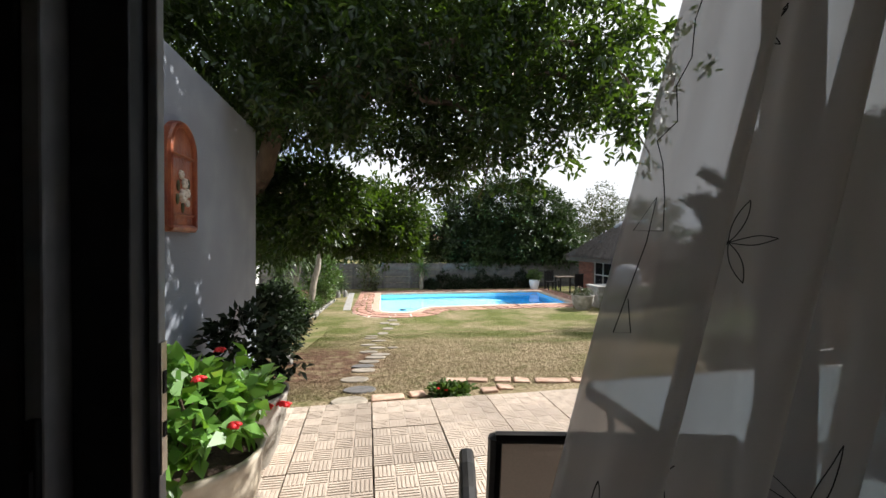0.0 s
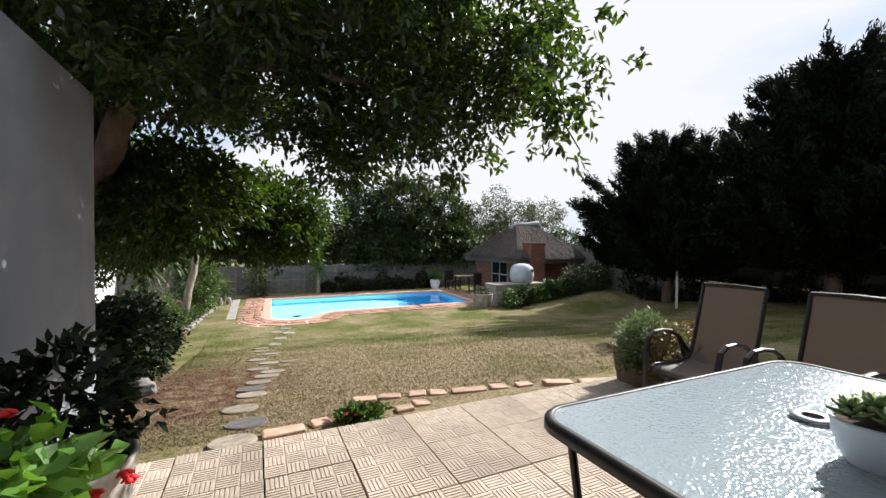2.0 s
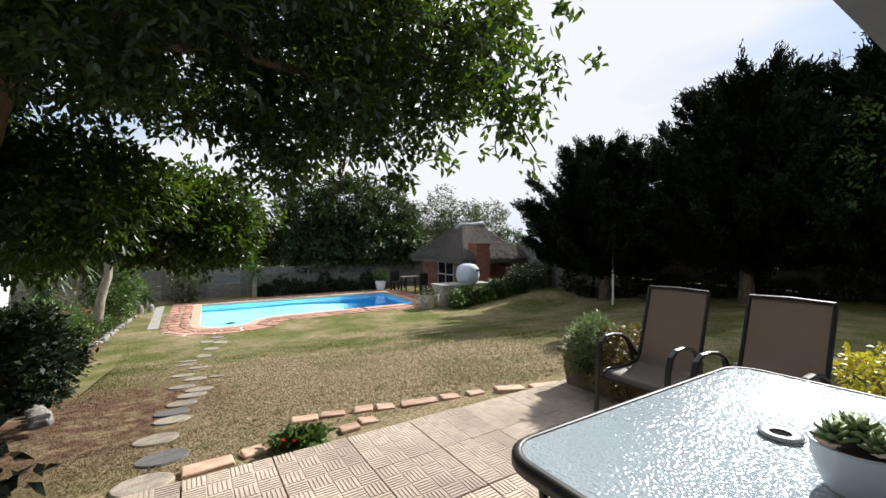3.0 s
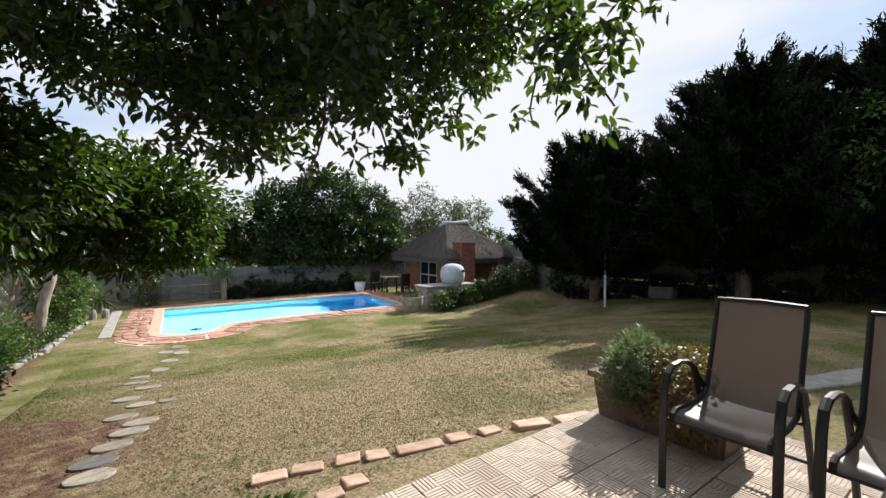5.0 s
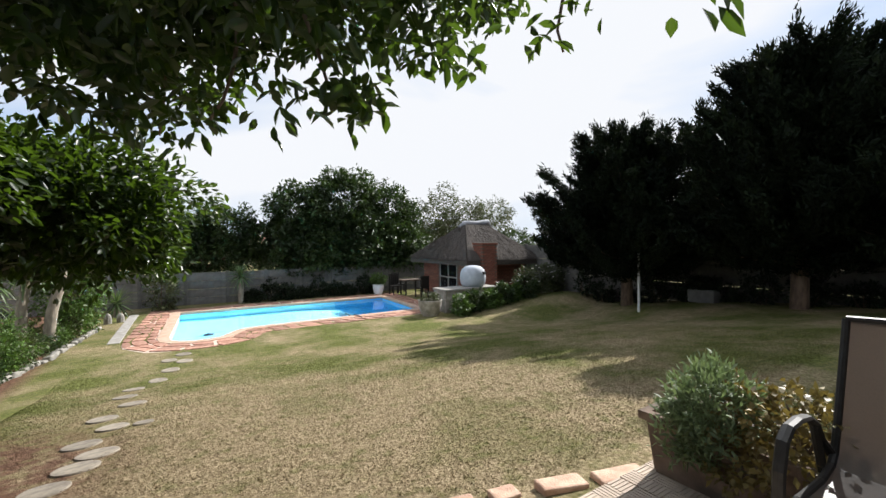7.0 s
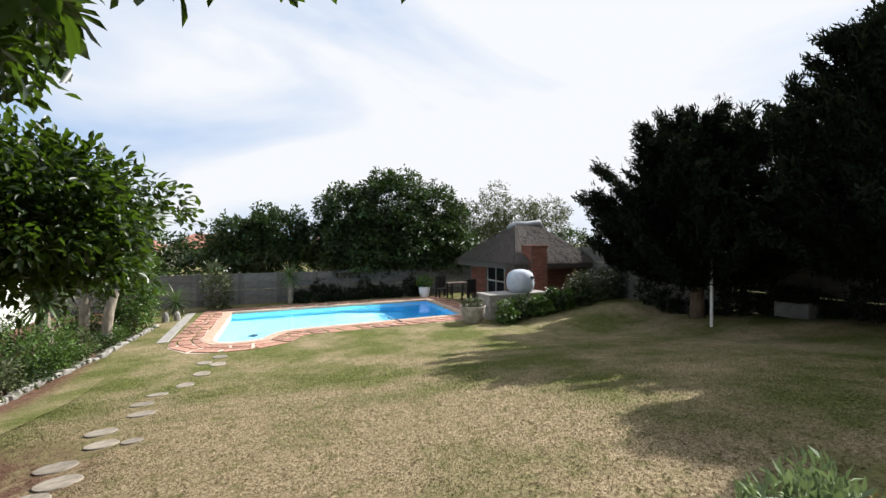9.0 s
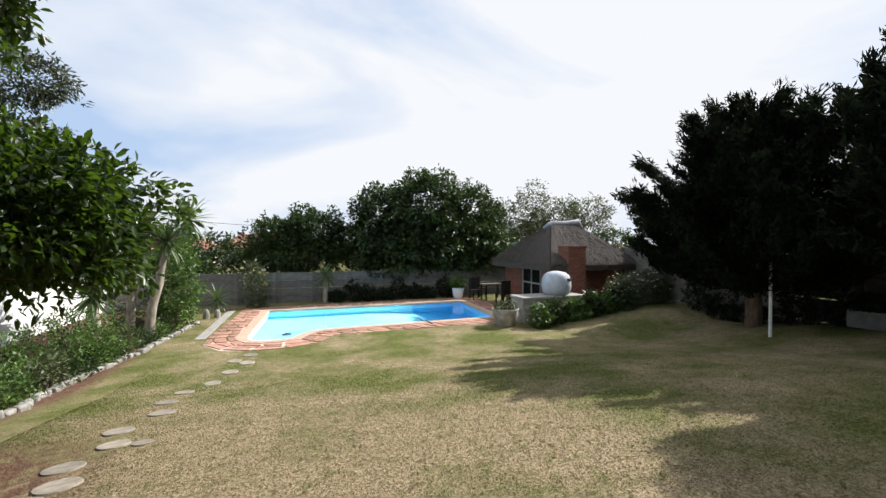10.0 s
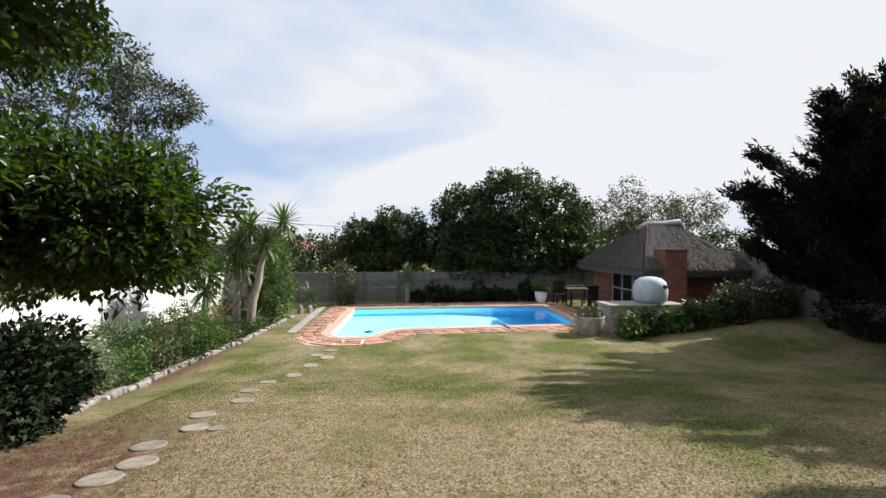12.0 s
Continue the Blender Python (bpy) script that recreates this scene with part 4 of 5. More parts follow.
                o.parent = w


precast_wall("wall_north", "grey precast concrete panel wall behind the pool", (-5, 21.9), (16.5, 21.9), DECK - 0.05, 0.12)
precast_wall("wall_east", "shaded grey precast concrete panel wall under conifers", (14.6, -2.0), (14.6, 21.9), -1.2, 1.2)


def build_west_wall():
    bm = bmesh.new()
    box(bm, -5.2, 3.0, -1.4, -5.0, 21.9, 0.15, bevel=0.01)
    structure("wall_west", bm, M["white_wall"], "sunlit white boundary wall behind the flower bed", "wall")
    f = thing("wire_fence", "thin wire fence with metal posts beside the flower bed", "fence", (0, 0, 0))
    for y in np.arange(6.5, 15, 1.7):
        bm = bmesh.new()
        tube(bm, [(-4.3, y, land(-4.3, y)), (-4.3, y, 0.1)], 0.02, 8)
        part("post", bm, M["steel"], f)
    for z in (-0.05, -0.35, -0.65):
        bm = bmesh.new()
        tube(bm, [(-4.3, 6.4, z), (-4.3, 15.1, z)], 0.004, 5)
        part("wire", bm, M["steel"], f)


build_west_wall()


# ---- thatched pool house, oven, furniture ----
def build_lapa():
    h = thing("pool_house", "thatched brick pool house with chimney", "pool house", (0, 0, 0))
    x0, x1, y0, y1, zb, ze = 11.2, 14.3, 15.75, 19.6, DECK, 0.62
    bm = bmesh.new()
    box(bm, x0, y0, zb - 0.1, x1, y0 + 0.22, ze)
    part("front_wall", bm, M["brick_joint"], h)
    bm = bmesh.new()
    box(bm, x0, y0 + 0.22, zb - 0.1, x0 + 0.22, 16.7, ze)
    box(bm, x0, 18.2, zb - 0.1, x0 + 0.22, y1, ze)
    box(bm, x0, 16.7, zb + 2.0 - 0.18, x0 + 0.22, 18.2, ze)
    part("side_wall", bm, M["brick_joint"], h)
    bm = bmesh.new()
    box(bm, x0 + 0.22, y1 - 0.22, zb - 0.1, x1, y1, ze)
    box(bm, x1 - 0.22, y0 + 0.22, zb - 0.1, x1, y1 - 0.22, ze)
    part("back_wall", bm, M["brick_joint"], h)
    d = None
    bm = bmesh.new()
    for y in (16.72, 17.42, 18.12):
        box(bm, x0 + 0.02, y, zb, x0 + 0.09, y + 0.06, zb + 1.81)
    for z in (zb, zb + 0.95, zb + 1.75):
        box(bm, x0 + 0.025, 16.78, z, x0 + 0.085, 18.12, z + 0.06)
    d = part("door", bm, M["slab_grey"], h, "pale framed glass double door")
    bm = bmesh.new()
    box(bm, x0 + 0.05, 16.78, zb + 0.06, x0 + 0.06, 18.12, zb + 1.75)
    part("pane", bm, M["dark_glass"], d, "dark glass")
    # hipped thatch with a thick uneven skirt: straw bundles over a solid core
    cx0, cx1, cy0, cy1 = x0 - 0.5, x1 + 0.45, y0 - 0.5, y1 + 0.5
    rz, rx0, rx1, ry = 2.18, 12.35, 13.5, (y0 + y1) / 2
    bm = bmesh.new()
    e = [bm.verts.new(p) for p in ((cx0, cy0, ze - 0.05), (cx1, cy0, ze - 0.05), (cx1, cy1, ze - 0.05), (cx0, cy1, ze - 0.05))]
    u = [bm.verts.new((v.co.x, v.co.y, ze - 0.25)) for v in e]
    r = [bm.verts.new((rx0, ry, rz)), bm.verts.new((rx1, ry, rz))]
    for q in ((e[0], e[1], r[1], r[0]), (e[1], e[2], r[1]), (e[2], e[3], r[0], r[1]), (e[3], e[0], r[0])):
        bm.faces.new(q)
    for k in range(4):
        bm.faces.new((e[k], u[k], u[(k + 1) % 4], e[(k + 1) % 4]))
    bm.faces.new(u)
    roof = part("thatch", bm, M["thatch"], h, "weathered grey-brown thatch")
    cs, ds, ns = [], [], []
    corners = [Vector((cx0, cy0, ze)), Vector((cx1, cy0, ze)), Vector((cx1, cy1, ze)), Vector((cx0, cy1, ze))]
    tops = [Vector((rx0, ry, rz)), Vector((rx1, ry, rz)), Vector((rx1, ry, rz)), Vector((rx0, ry, rz))]
    for k in (0, 3, 1):
        A, B, C, D = corners[k], corners[(k + 1) % 4], tops[(k + 1) % 4], tops[k]
        nrm = (B - A).cross(D - A).normalized()
        for _ in range(5200):
            s, v = rng.random(), rng.random() ** 1.15
            lo, hi = A.lerp(B, s), D.lerp(C, s)
            pt = lo.lerp(hi, v) + nrm * (0.03 + 0.05 * rng.random())
            dr = (lo - hi).normalized() + Vector(rng.normal(size=3) * 0.07)
            cs.append(pt), ds.append(dr), ns.append(nrm + Vector(rng.normal(size=3) * 0.3))
    straw = new("straw", leaf_mesh("straw", np.array(cs), np.array(ds), np.array(ns), 0.42 * rng.uniform(0.6, 1.2, len(cs)), 0.035, M["thatch"]))
    straw.parent = roof
    bm = bmesh.new()
    tube(bm, [(rx0 - 0.35, ry, rz - 0.12), (rx0, ry, rz + 0.04), ((rx0 + rx1) / 2, ry, rz + 0.05), (rx1 - 0.1, ry, rz + 0.10), (rx1 + 0.15, ry, rz + 0.13), (rx1 + 0.4, ry, rz - 0.10)], [0.10, 0.16, 0.15, 0.17, 0.19, 0.08], 12, 0.8)
    part("ridge_cap", bm, M["ridge_cap"], h, "pale cement ridge capping", True)
    bm = bmesh.new()
    box(bm, 11.40, 15.15, zb - 0.1, 12.14, 15.75, 1.22)
    chim = part("chimney", bm, M["brick_joint"], h, "red brick chimney")
    bm = bmesh.new()
    box(bm, 11.36, 15.11, 1.22, 12.18, 15.79, 1.30, bevel=0.01)
    part("chimney_cap", bm, M["brick"], chim)
    return h, chim


lapa, chimney = build_lapa()


def build_oven():
    s = thing("oven_plinth", "brick and concrete plinth with flat grey top", "plinth", (0, 0, 0))
    bm = bmesh.new()
    box(bm, 9.05, 14.25, DECK - 0.1, 11.35, 15.1, -0.44)
    part("body", bm, M["pot_concrete"], s)
    bm = bmesh.new()
    box(bm, 9.0, 14.2, -0.44, 11.4, 15.12, -0.37, bevel=0.012)
    part("slab", bm, M["slab_grey"], s, "pale concrete slab")
    o = thing("pizza_oven", "white domed outdoor oven on the plinth", "oven", (10.55, 14.66, -0.37))
    bm = bmesh.new()
    lathe(bm, [(0.40, 0.0), (0.47, 0.12), (0.50, 0.30), (0.49, 0.50), (0.43, 0.66), (0.30, 0.76), (0.14, 0.80), (0.02, 0.805)], 40)
    part("dome", bm, M["oven_white"], o, "", True)
    bm = bmesh.new()
    m = Matrix.Rotation(radians(-62), 4, "Z")
    box(bm, 0.42, -0.12, 0.48, 0.51, 0.12, 0.58, m, 0.02)
    part("mouth", bm, M["black"], o, "dark slot")
    p = pot("garden_pot", "squat weathered concrete pot beside the pool", (8.35, 14.2, DECK), 0.42, 0.55, M["pot_concrete"])
    foliage("foliage", p, M["leaf_olive"], [((0, 0, 0.62), (0.36, 0.36, 0.16), 60)], 8, 0.08, 0.09, 0.04)
    q = pot("garden_pot", "white pot with leafy plant behind the pool", (9.2, 20.7, DECK), 0.28, 0.5, M["pot_white"])
    foliage("foliage", q, M["leaf_shrub"], [((0, 0, 0.75), (0.40, 0.40, 0.30), 80)], 8, 0.1, 0.14, 0.05)


build_oven()


def build_far_furniture():
    t = thing("garden_table", "dark garden table on the paving by the pool house", "table", (10.6, 19.9, DECK))
    bm = bmesh.new()
    box(bm, -0.5, -0.35, 0.68, 0.5, 0.35, 0.73, bevel=0.01)
    part("tabletop", bm, M["planter_clay"], t)
    for x in (-0.42, 0.42):
        for y in (-0.28, 0.28):
            bm = bmesh.new()
            box(bm, x - 0.03, y - 0.03, 0, x + 0.03, y + 0.03, 0.68)
            part("leg", bm, M["chair_frame"], t)
    c = thing("garden_chair", "dark wooden garden chair by the table", "chair", (9.9, 20.2, DECK), group="chairs by the pool house")
    bm = bmesh.new()
    box(bm, -0.24, -0.24, 0.40, 0.24, 0.24, 0.45, bevel=0.01)
    part("seat", bm, M["chair_frame"], c)
    for k in range(5):
        bm = bmesh.new()
        box(bm, -0.24 + 0.1 * k, 0.20, 0.45, -0.17 + 0.1 * k, 0.24, 0.95)
        part("back_slat", bm, M["chair_frame"], c)
    bm = bmesh.new()
    box(bm, -0.26, 0.19, 0.93, 0.26, 0.25, 1.0, bevel=0.01)
    part("top_rail", bm, M["chair_frame"], c)
    for x in (-0.21, 0.21):
        for y in (-0.21, 0.21):
            bm = bmesh.new()
            box(bm, x - 0.025, y - 0.025, 0, x + 0.025, y + 0.025, 0.40)
            part("leg", bm, M["chair_frame"], c)
    copy_thing(c, pose(10.4, 20.9, DECK, 0, 0, 20))
    copy_thing(c, pose(10.5, 18.6, DECK, 0, 0, 190))


build_far_furniture()


def build_post():
    p = thing("washing_line_post", "thin pale metal washing line post on the lawn edge", "post", (12.2, 8.87, land(12.2, 8.87)))
    bm = bmesh.new()
    tube(bm, [(0, 0, -0.1), (0, 0, 1.9)], 0.035, 10)
    part("pole", bm, M["post_paint"], p)
    bm = bmesh.new()
    tube(bm, [(0, -0.45, 1.86), (0, 0.45, 1.86)], 0.018, 8)
    part("cross_arm", bm, M["post_paint"], p)
    q = thing("trough", "low grey trough with dark plants beside the east wall", "planter", (13.9, 7.9, land(13.9, 7.9)))
    bm = bmesh.new()
    box(bm, -0.25, -0.36, 0, 0.25, 0.36, 0.38, bevel=0.03)
    part("box", bm, M["precast"], q, "weathered grey trough")
    foliage("foliage", q, M["leaf_hedge"], [((0, 0, 0.52), (0.32, 0.46, 0.24), 90)], 8, 0.1, 0.12, 0.05)


build_post()


# ---- trees ----
def limb(parent, pts, r0, r1, mat, name="limb"):
    bm = bmesh.new()
    n = len(pts)
    dense_pts, radii = [], []
    for k in range(n - 1):
        for j in range(4):
            a = Vector(pts[k]).lerp(Vector(pts[k + 1]), j / 4)
            t = (k + j / 4) / (n - 1)
            a += Vector((noise.noise(a * 1.9), noise.noise(a * 1.9 + Vector((9, 0, 0))), noise.noise(a * 1.9 + Vector((0, 9, 0))))) * 0.09 * min(1, 4 * t)
            dense_pts.append(a), radii.append(r0 + (r1 - r0) * t)
    dense_pts.append(Vector(pts[-1])), radii.append(r1)
    tube(bm, dense_pts, radii, 9)
    part(name, bm, mat, parent, "", True)


def build_shade_tree():
    t = thing("shade_tree", "large spreading tree with glossy dark leaves over the patio edge", "tree", (0, 0, 0))
    B = M["bark"]
    limb(t, [(-1.6, 5.6, -0.6), (-1.5, 5.5, 0.6), (-1.3, 5.2, 1.5)], 0.20, 0.15, B, "trunk")
    limb(t, [(-1.3, 5.2, 1.5), (-0.75, 4.6, 2.0), (-0.45, 4.4, 2.7), (0.3, 4.1, 3.1), (1.3, 3.8, 3.2), (2.2, 3.5, 3.1)], 0.12, 0.025, B)
    limb(t, [(-1.3, 5.2, 1.5), (-1.0, 5.0, 2.6), (-0.4, 4.6, 3.6), (0.6, 4.3, 4.2)], 0.11, 0.03, B)
    limb(t, [(-0.5, 4.45, 2.65), (0.4, 4.4, 2.85), (1.2, 4.0, 2.9), (2.0, 3.5, 2.8), (2.4, 3.2, 2.6)], 0.06, 0.012, B)
    limb(t, [(0.3, 4.1, 3.1), (0.8, 3.6, 2.6), (1.1, 3.6, 2.5), (1.3, 3.5, 2.3)], 0.045, 0.01, B)
    limb(t, [(-1.4, 5.3, 1.2), (-1.1, 6.2, 1.9), (-0.7, 7.0, 2.2), (-0.1, 7.4, 1.9)], 0.10, 0.02, B)
    # crown: tufts at the ends of many twigs; sprays hang lower along its rim
    rim = np.array(((2.05, 2.35, 1.78), (2.02, 2.55, 1.92), (2.27, 2.95, 1.90), (1.90, 3.10, 1.86), (1.55, 3.25, 1.68), (1.25, 3.47, 1.60), (1.10, 4.15, 1.70),
                    (0.75, 3.85, 1.72), (2.05, 2.20, 1.98), (1.40, 3.36, 1.64), (1.0, 3.6, 1.64), (0.2, 3.6, 2.0)))
    cs = []
    while len(cs) < 7200:
        x, y, z = rng.uniform(-2.6, 2.9), rng.uniform(2.35, 6.3), rng.uniform(1.5, 4.9)
        wob = noise.noise(Vector((x * 1.6, y * 1.6, z * 1.6)))
        lo = 2.22 + 0.30 * noise.noise(Vector((x * 2.1, y * 2.1, 5.0))) + 0.16 * max(0, y - 3.8)
        dist2 = (rim[:, 0] - x) ** 2 + (rim[:, 1] - y) ** 2
        k = int(dist2.argmin())
        lo -= max(0.0, lo - rim[k, 2]) * math.exp(-dist2[k] / 0.15)
        hi = 4.7 - 0.10 * (x - 0.5) ** 2 - 0.16 * (y - 4.4) ** 2
        right = 2.62 - 0.16 * (z - 2.6) ** 2 + 0.35 * noise.noise(Vector((y * 2.0, z * 2.0, 2.0))) - 0.12 * max(0, y - 3.6)
        front = 2.95 + 0.3 * noise.noise(Vector((x * 2.0, z * 2.0, 8.0))) - 0.1 * max(0, z - 2.6)
        if x > 2.19 - 0.44 * (y - 2.5) and dist2[k] > 0.03:    # the crown rises towards the open lawn
            lo = max(lo, 1.49 + 0.66 * ((x - 2.19) * 0.366 + (y - 2.5) * 0.93))
        if z < lo or z > hi or x > right or (y < front and dist2[k] > 0.03) or wob < -0.10:
            continue
        if x < -0.72 and y < 4.3 and z < 2.45:
            continue
        cs.append((x, y, z))
    c, d, nn = tufts(cs, 15, 0.12, 0.3)
    ob = new("crown", leaf_mesh("crown", c, d, nn, 0.072 * rng.uniform(0.7, 1.25, len(c)), 0.031 * rng.uniform(0.8, 1.2, len(c)), M["leaf_tree"], True))
    ob.parent = t
    for p, q in (((2.2, 3.5, 3.1), (2.05, 2.35, 1.85)), ((2.4, 3.2, 2.6), (2.27, 2.95, 1.95)), ((1.3, 3.5, 2.3), (1.55, 3.25, 1.75)), ((1.3, 3.5, 2.3), (1.25, 3.47, 1.68)), ((1.2, 4.0, 2.9), (1.1, 4.15, 1.78))):
        limb(t, [p, tuple(np.array(p) * 0.45 + np.array(q) * 0.55 + [0.04, -0.05, 0.12]), q], 0.012, 0.004, B, "twig")
    tips = [tuple(np.array(rim[k]) + [0, 0, 0.09 + 0.10 * j] + rng.normal(size=3) * 0.06) for k in range(11) for j in range(6)]
    c, d, nn = tufts(tips, 12, 0.085, 0.5)
    ob = new("hanging_sprays", leaf_mesh("hanging_sprays", c, d, nn, 0.068 * rng.uniform(0.75, 1.2, len(c)), 0.026, M["leaf_tree"], True))
    ob.parent = t
    foliage("low_crown", t, M["leaf_tree"], [((-0.8, 6.6, 1.75), (1.7, 1.1, 0.62), 1150), ((0.42, 6.3, 1.58), (0.85, 0.7, 0.58), 560), ((-0.5, 5.3, 1.75), (0.9, 0.7, 0.62), 420), ((-1.6, 8.4, 1.6), (1.2, 1.3, 0.85), 650), ((-2.4, 6.4, 2.5), (1.5, 1.4, 1.3), 800)], 15, 0.15, 0.082, 0.038, 0.25, "", True)


build_shade_tree()


def conifer(at, height, spread, seed, label):
    """A dark cypress: tiers of limbs that sweep out and up, set with flat sprays."""
    t = thing("conifer", label, "tree", at, group="conifers by the east wall")
    limb(t, [(0, 0, -0.2), (0.05, 0.02, height * 0.5), (0, 0.05, height * 0.93)], 0.20, 0.02, M["bark"], "trunk")
    cs, ds, ns = [], [], []
    r = np.random.default_rng(seed)
    for k in range(230):
        h = 0.17 + 0.81 * (k + r.random()) / 230
        a = k * 2.39996 + r.normal() * 0.3
        reach = spread * (1.0 - 0.9 * max(0.0, h - 0.32) / 0.68) ** 0.75 * r.uniform(0.45, 1.22)
        out = np.array([math.cos(a), math.sin(a), 0])
        base = np.array([0, 0, h * height * 0.93])
        rise = 0.22 + 0.45 * h
        n = int(45 + 110 * reach / spread)
        for _ in range(n):
            s = r.random() ** 0.6
            p = base + out * reach * s + np.array([0, 0, reach * rise * s * s])
            p = p + r.normal(size=3) * np.array([0.15, 0.15, 0.10]) * (1.25 - 0.85 * s)
            cs.append(p)
            ds.append(out * 0.8 + np.array([0, 0, 0.25 + 0.7 * s]) + r.normal(size=3) * 0.45)
            ns.append(np.array([0, 0, 1.0]) + r.normal(size=3) * 0.6)
        end = base + out * reach + np.array([0, 0, reach * rise])
        for _ in range(5):                                  # pointed twigs past the limb's end
            way = out * r.uniform(0.3, 0.9) + np.array([0, 0, r.uniform(0.3, 0.9)]) + r.normal(size=3) * 0.3
            for q in np.linspace(0, r.uniform(0.22, 0.5), 7):
                cs.append(end + way * (q - 0.1)), ds.append(way + r.normal(size=3) * 0.15), ns.append(r.normal(size=3))
        if k % 6 == 0:
            limb(t, [tuple(base), tuple(base + out * reach * 0.5 + [0, 0, reach * rise * 0.25]), tuple(base + out * reach * 0.95 + [0, 0, reach * rise * 0.9])], 0.03, 0.006, M["bark"])
    cs, ds, ns = np.array(cs), np.array(ds), np.array(ns)
    per = 5
    c = np.repeat(cs, per, axis=0) + r.normal(size=(per * len(cs), 3)) * 0.055
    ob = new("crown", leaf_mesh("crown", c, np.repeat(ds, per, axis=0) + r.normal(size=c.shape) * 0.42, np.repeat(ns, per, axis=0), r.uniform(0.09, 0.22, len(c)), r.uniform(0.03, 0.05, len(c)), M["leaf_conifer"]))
    ob.parent = t


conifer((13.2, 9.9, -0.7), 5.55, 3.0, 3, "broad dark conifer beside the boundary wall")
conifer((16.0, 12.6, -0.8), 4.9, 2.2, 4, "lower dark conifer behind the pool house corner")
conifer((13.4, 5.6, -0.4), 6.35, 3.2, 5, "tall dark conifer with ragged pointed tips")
# the next two trees are added to block light between the others
conifer((16.2, 7.7, -0.5), 4.3, 2.6, 9, "added lower conifer behind the boundary wall, closing gaps in the shade")
conifer((16.8, 4.2, -0.5), 5.2, 2.6, 12, "added conifer behind the boundary wall, blocking sun and sky")
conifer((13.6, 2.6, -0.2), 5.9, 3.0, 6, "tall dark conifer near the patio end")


def round_tree(name, label, at, trunk_h, blobs, mat, per, spread, length, width, bark="bark"):
    t = thing(name, label, "tree", at)
    limb(t, [(0, 0, -0.2), (0.1, 0.05, trunk_h * 0.5), (0.0, 0.1, trunk_h)], 0.16, 0.10, M[bark], "trunk")
    for k, (c, r, n) in enumerate(blobs):
        limb(t, [(0, 0.1, trunk_h * 0.8), tuple(np.array(c) * 0.55 + np.array([0, 0, trunk_h * 0.35])), tuple(c)], 0.07, 0.02, M[bark])
    foliage("crown", t, mat, blobs, per, spread, length, width)


round_tree("garden_tree", "rounded dense green tree behind the pool wall", (8.4, 23.6, DECK), 2.4,
           [((0, 0, 4.6), (2.2, 2.0, 1.9), 1200), ((2.6, 0.2, 4.1), (2.0, 1.8, 1.8), 950), ((-2.2, 0, 4.0), (1.6, 1.8, 1.6), 800), ((0.5, -0.6, 2.8), (3.9, 1.9, 1.5), 1500), ((-1.8, -0.8, 2.0), (2.0, 1.7, 1.3), 800), ((3.2, -0.8, 2.2), (1.8, 1.7, 1.3), 700), ((0.6, -1.2, 1.9), (2.6, 1.2, 0.9), 600)], M["leaf_back"], 9, 0.24, 0.20, 0.10)
round_tree("garden_tree", "low spreading green tree beyond the wall", (1.9, 24.3, DECK), 1.8,
           [((0.8, 0, 3.3), (1.5, 1.3, 1.2), 560), ((-0.8, 0, 2.9), (1.5, 1.3, 1.1), 520), ((2.5, 0.3, 2.6), (1.3, 1.2, 1.1), 440), ((-0.2, -0.2, 2.0), (2.6, 1.4, 0.9), 600)], M["leaf_back"], 8, 0.24, 0.19, 0.10)
round_tree("garden_tree", "pale thin-leaved tree behind the pool house", (17.0, 26.5, DECK), 3.5,
           [((-1.8, 0, 4.0), (2.4, 1.6, 1.4), 420), ((1.6, 0, 4.4), (2.2, 1.6, 1.3), 400), ((0.0, 0.5, 6.0), (1.1, 1.0, 0.9), 70), ((4.2, 0, 4.6), (2.0, 1.6, 1.3), 320), ((-0.5, 0, 3.0), (4, 1.6, 1.3), 600)], M["leaf_olive"], 8, 0.28, 0.19, 0.08, "bark_pale")
round_tree("gum_tree", "tall gum tree with sparse grey-green clumps", (-10.2, 19.0, -1.0), 5.0,
           [((-1.5, 0, 9.6), (2.6, 2.0, 1.2), 420), ((1.8, -0.3, 9.0), (2.2, 1.8, 1.0), 400), ((3.9, 0, 7.6), (1.7, 1.5, 0.9), 300), ((3.5, 0.3, 5.9), (1.6, 1.3, 0.9), 220), ((0.8, 0, 7.0), (2.2, 1.8, 1.0), 280), ((-2.5, 0, 7.0), (2.4, 2, 1.3), 280), ((1.8, 0, 4.6), (1.8, 1.5, 1.0), 220)], M["leaf_gum"], 10, 0.26, 0.20, 0.065, "bark_pale")
round_tree("garden_tree", "bright green small tree beside the conifers", (12.3, 2.6, -0.2), 2.0,
           [((0, 0, 3.4), (1.2, 1.2, 1.2), 220), ((0.2, 0.6, 2.4), (1.1, 1.0, 0.9), 150)], M["leaf_shrub"], 9, 0.18, 0.14, 0.06)


def blade():
    """One sword-shaped leaf along x, keeled and drooping at its tip."""
    bm = bmesh.new()
    rows = [[bm.verts.new((x, y * w, z + abs(y) * w * 0.5)) for y in (-1, 0, 1)] for x, w, z in ((0.0, 0.03, 0), (0.3, 0.042, 0.01), (0.7, 0.03, 0.0), (1.0, 0.003, -0.07))]
    for p, q in zip(rows, rows[1:]):
        for j in (0, 1):
            bm.faces.new((p[j], p[j + 1], q[j + 1], q[j]))
    return finish(bm, "leaf", M["leaf_palm"], True)


YUCCA_LEAF = blade()


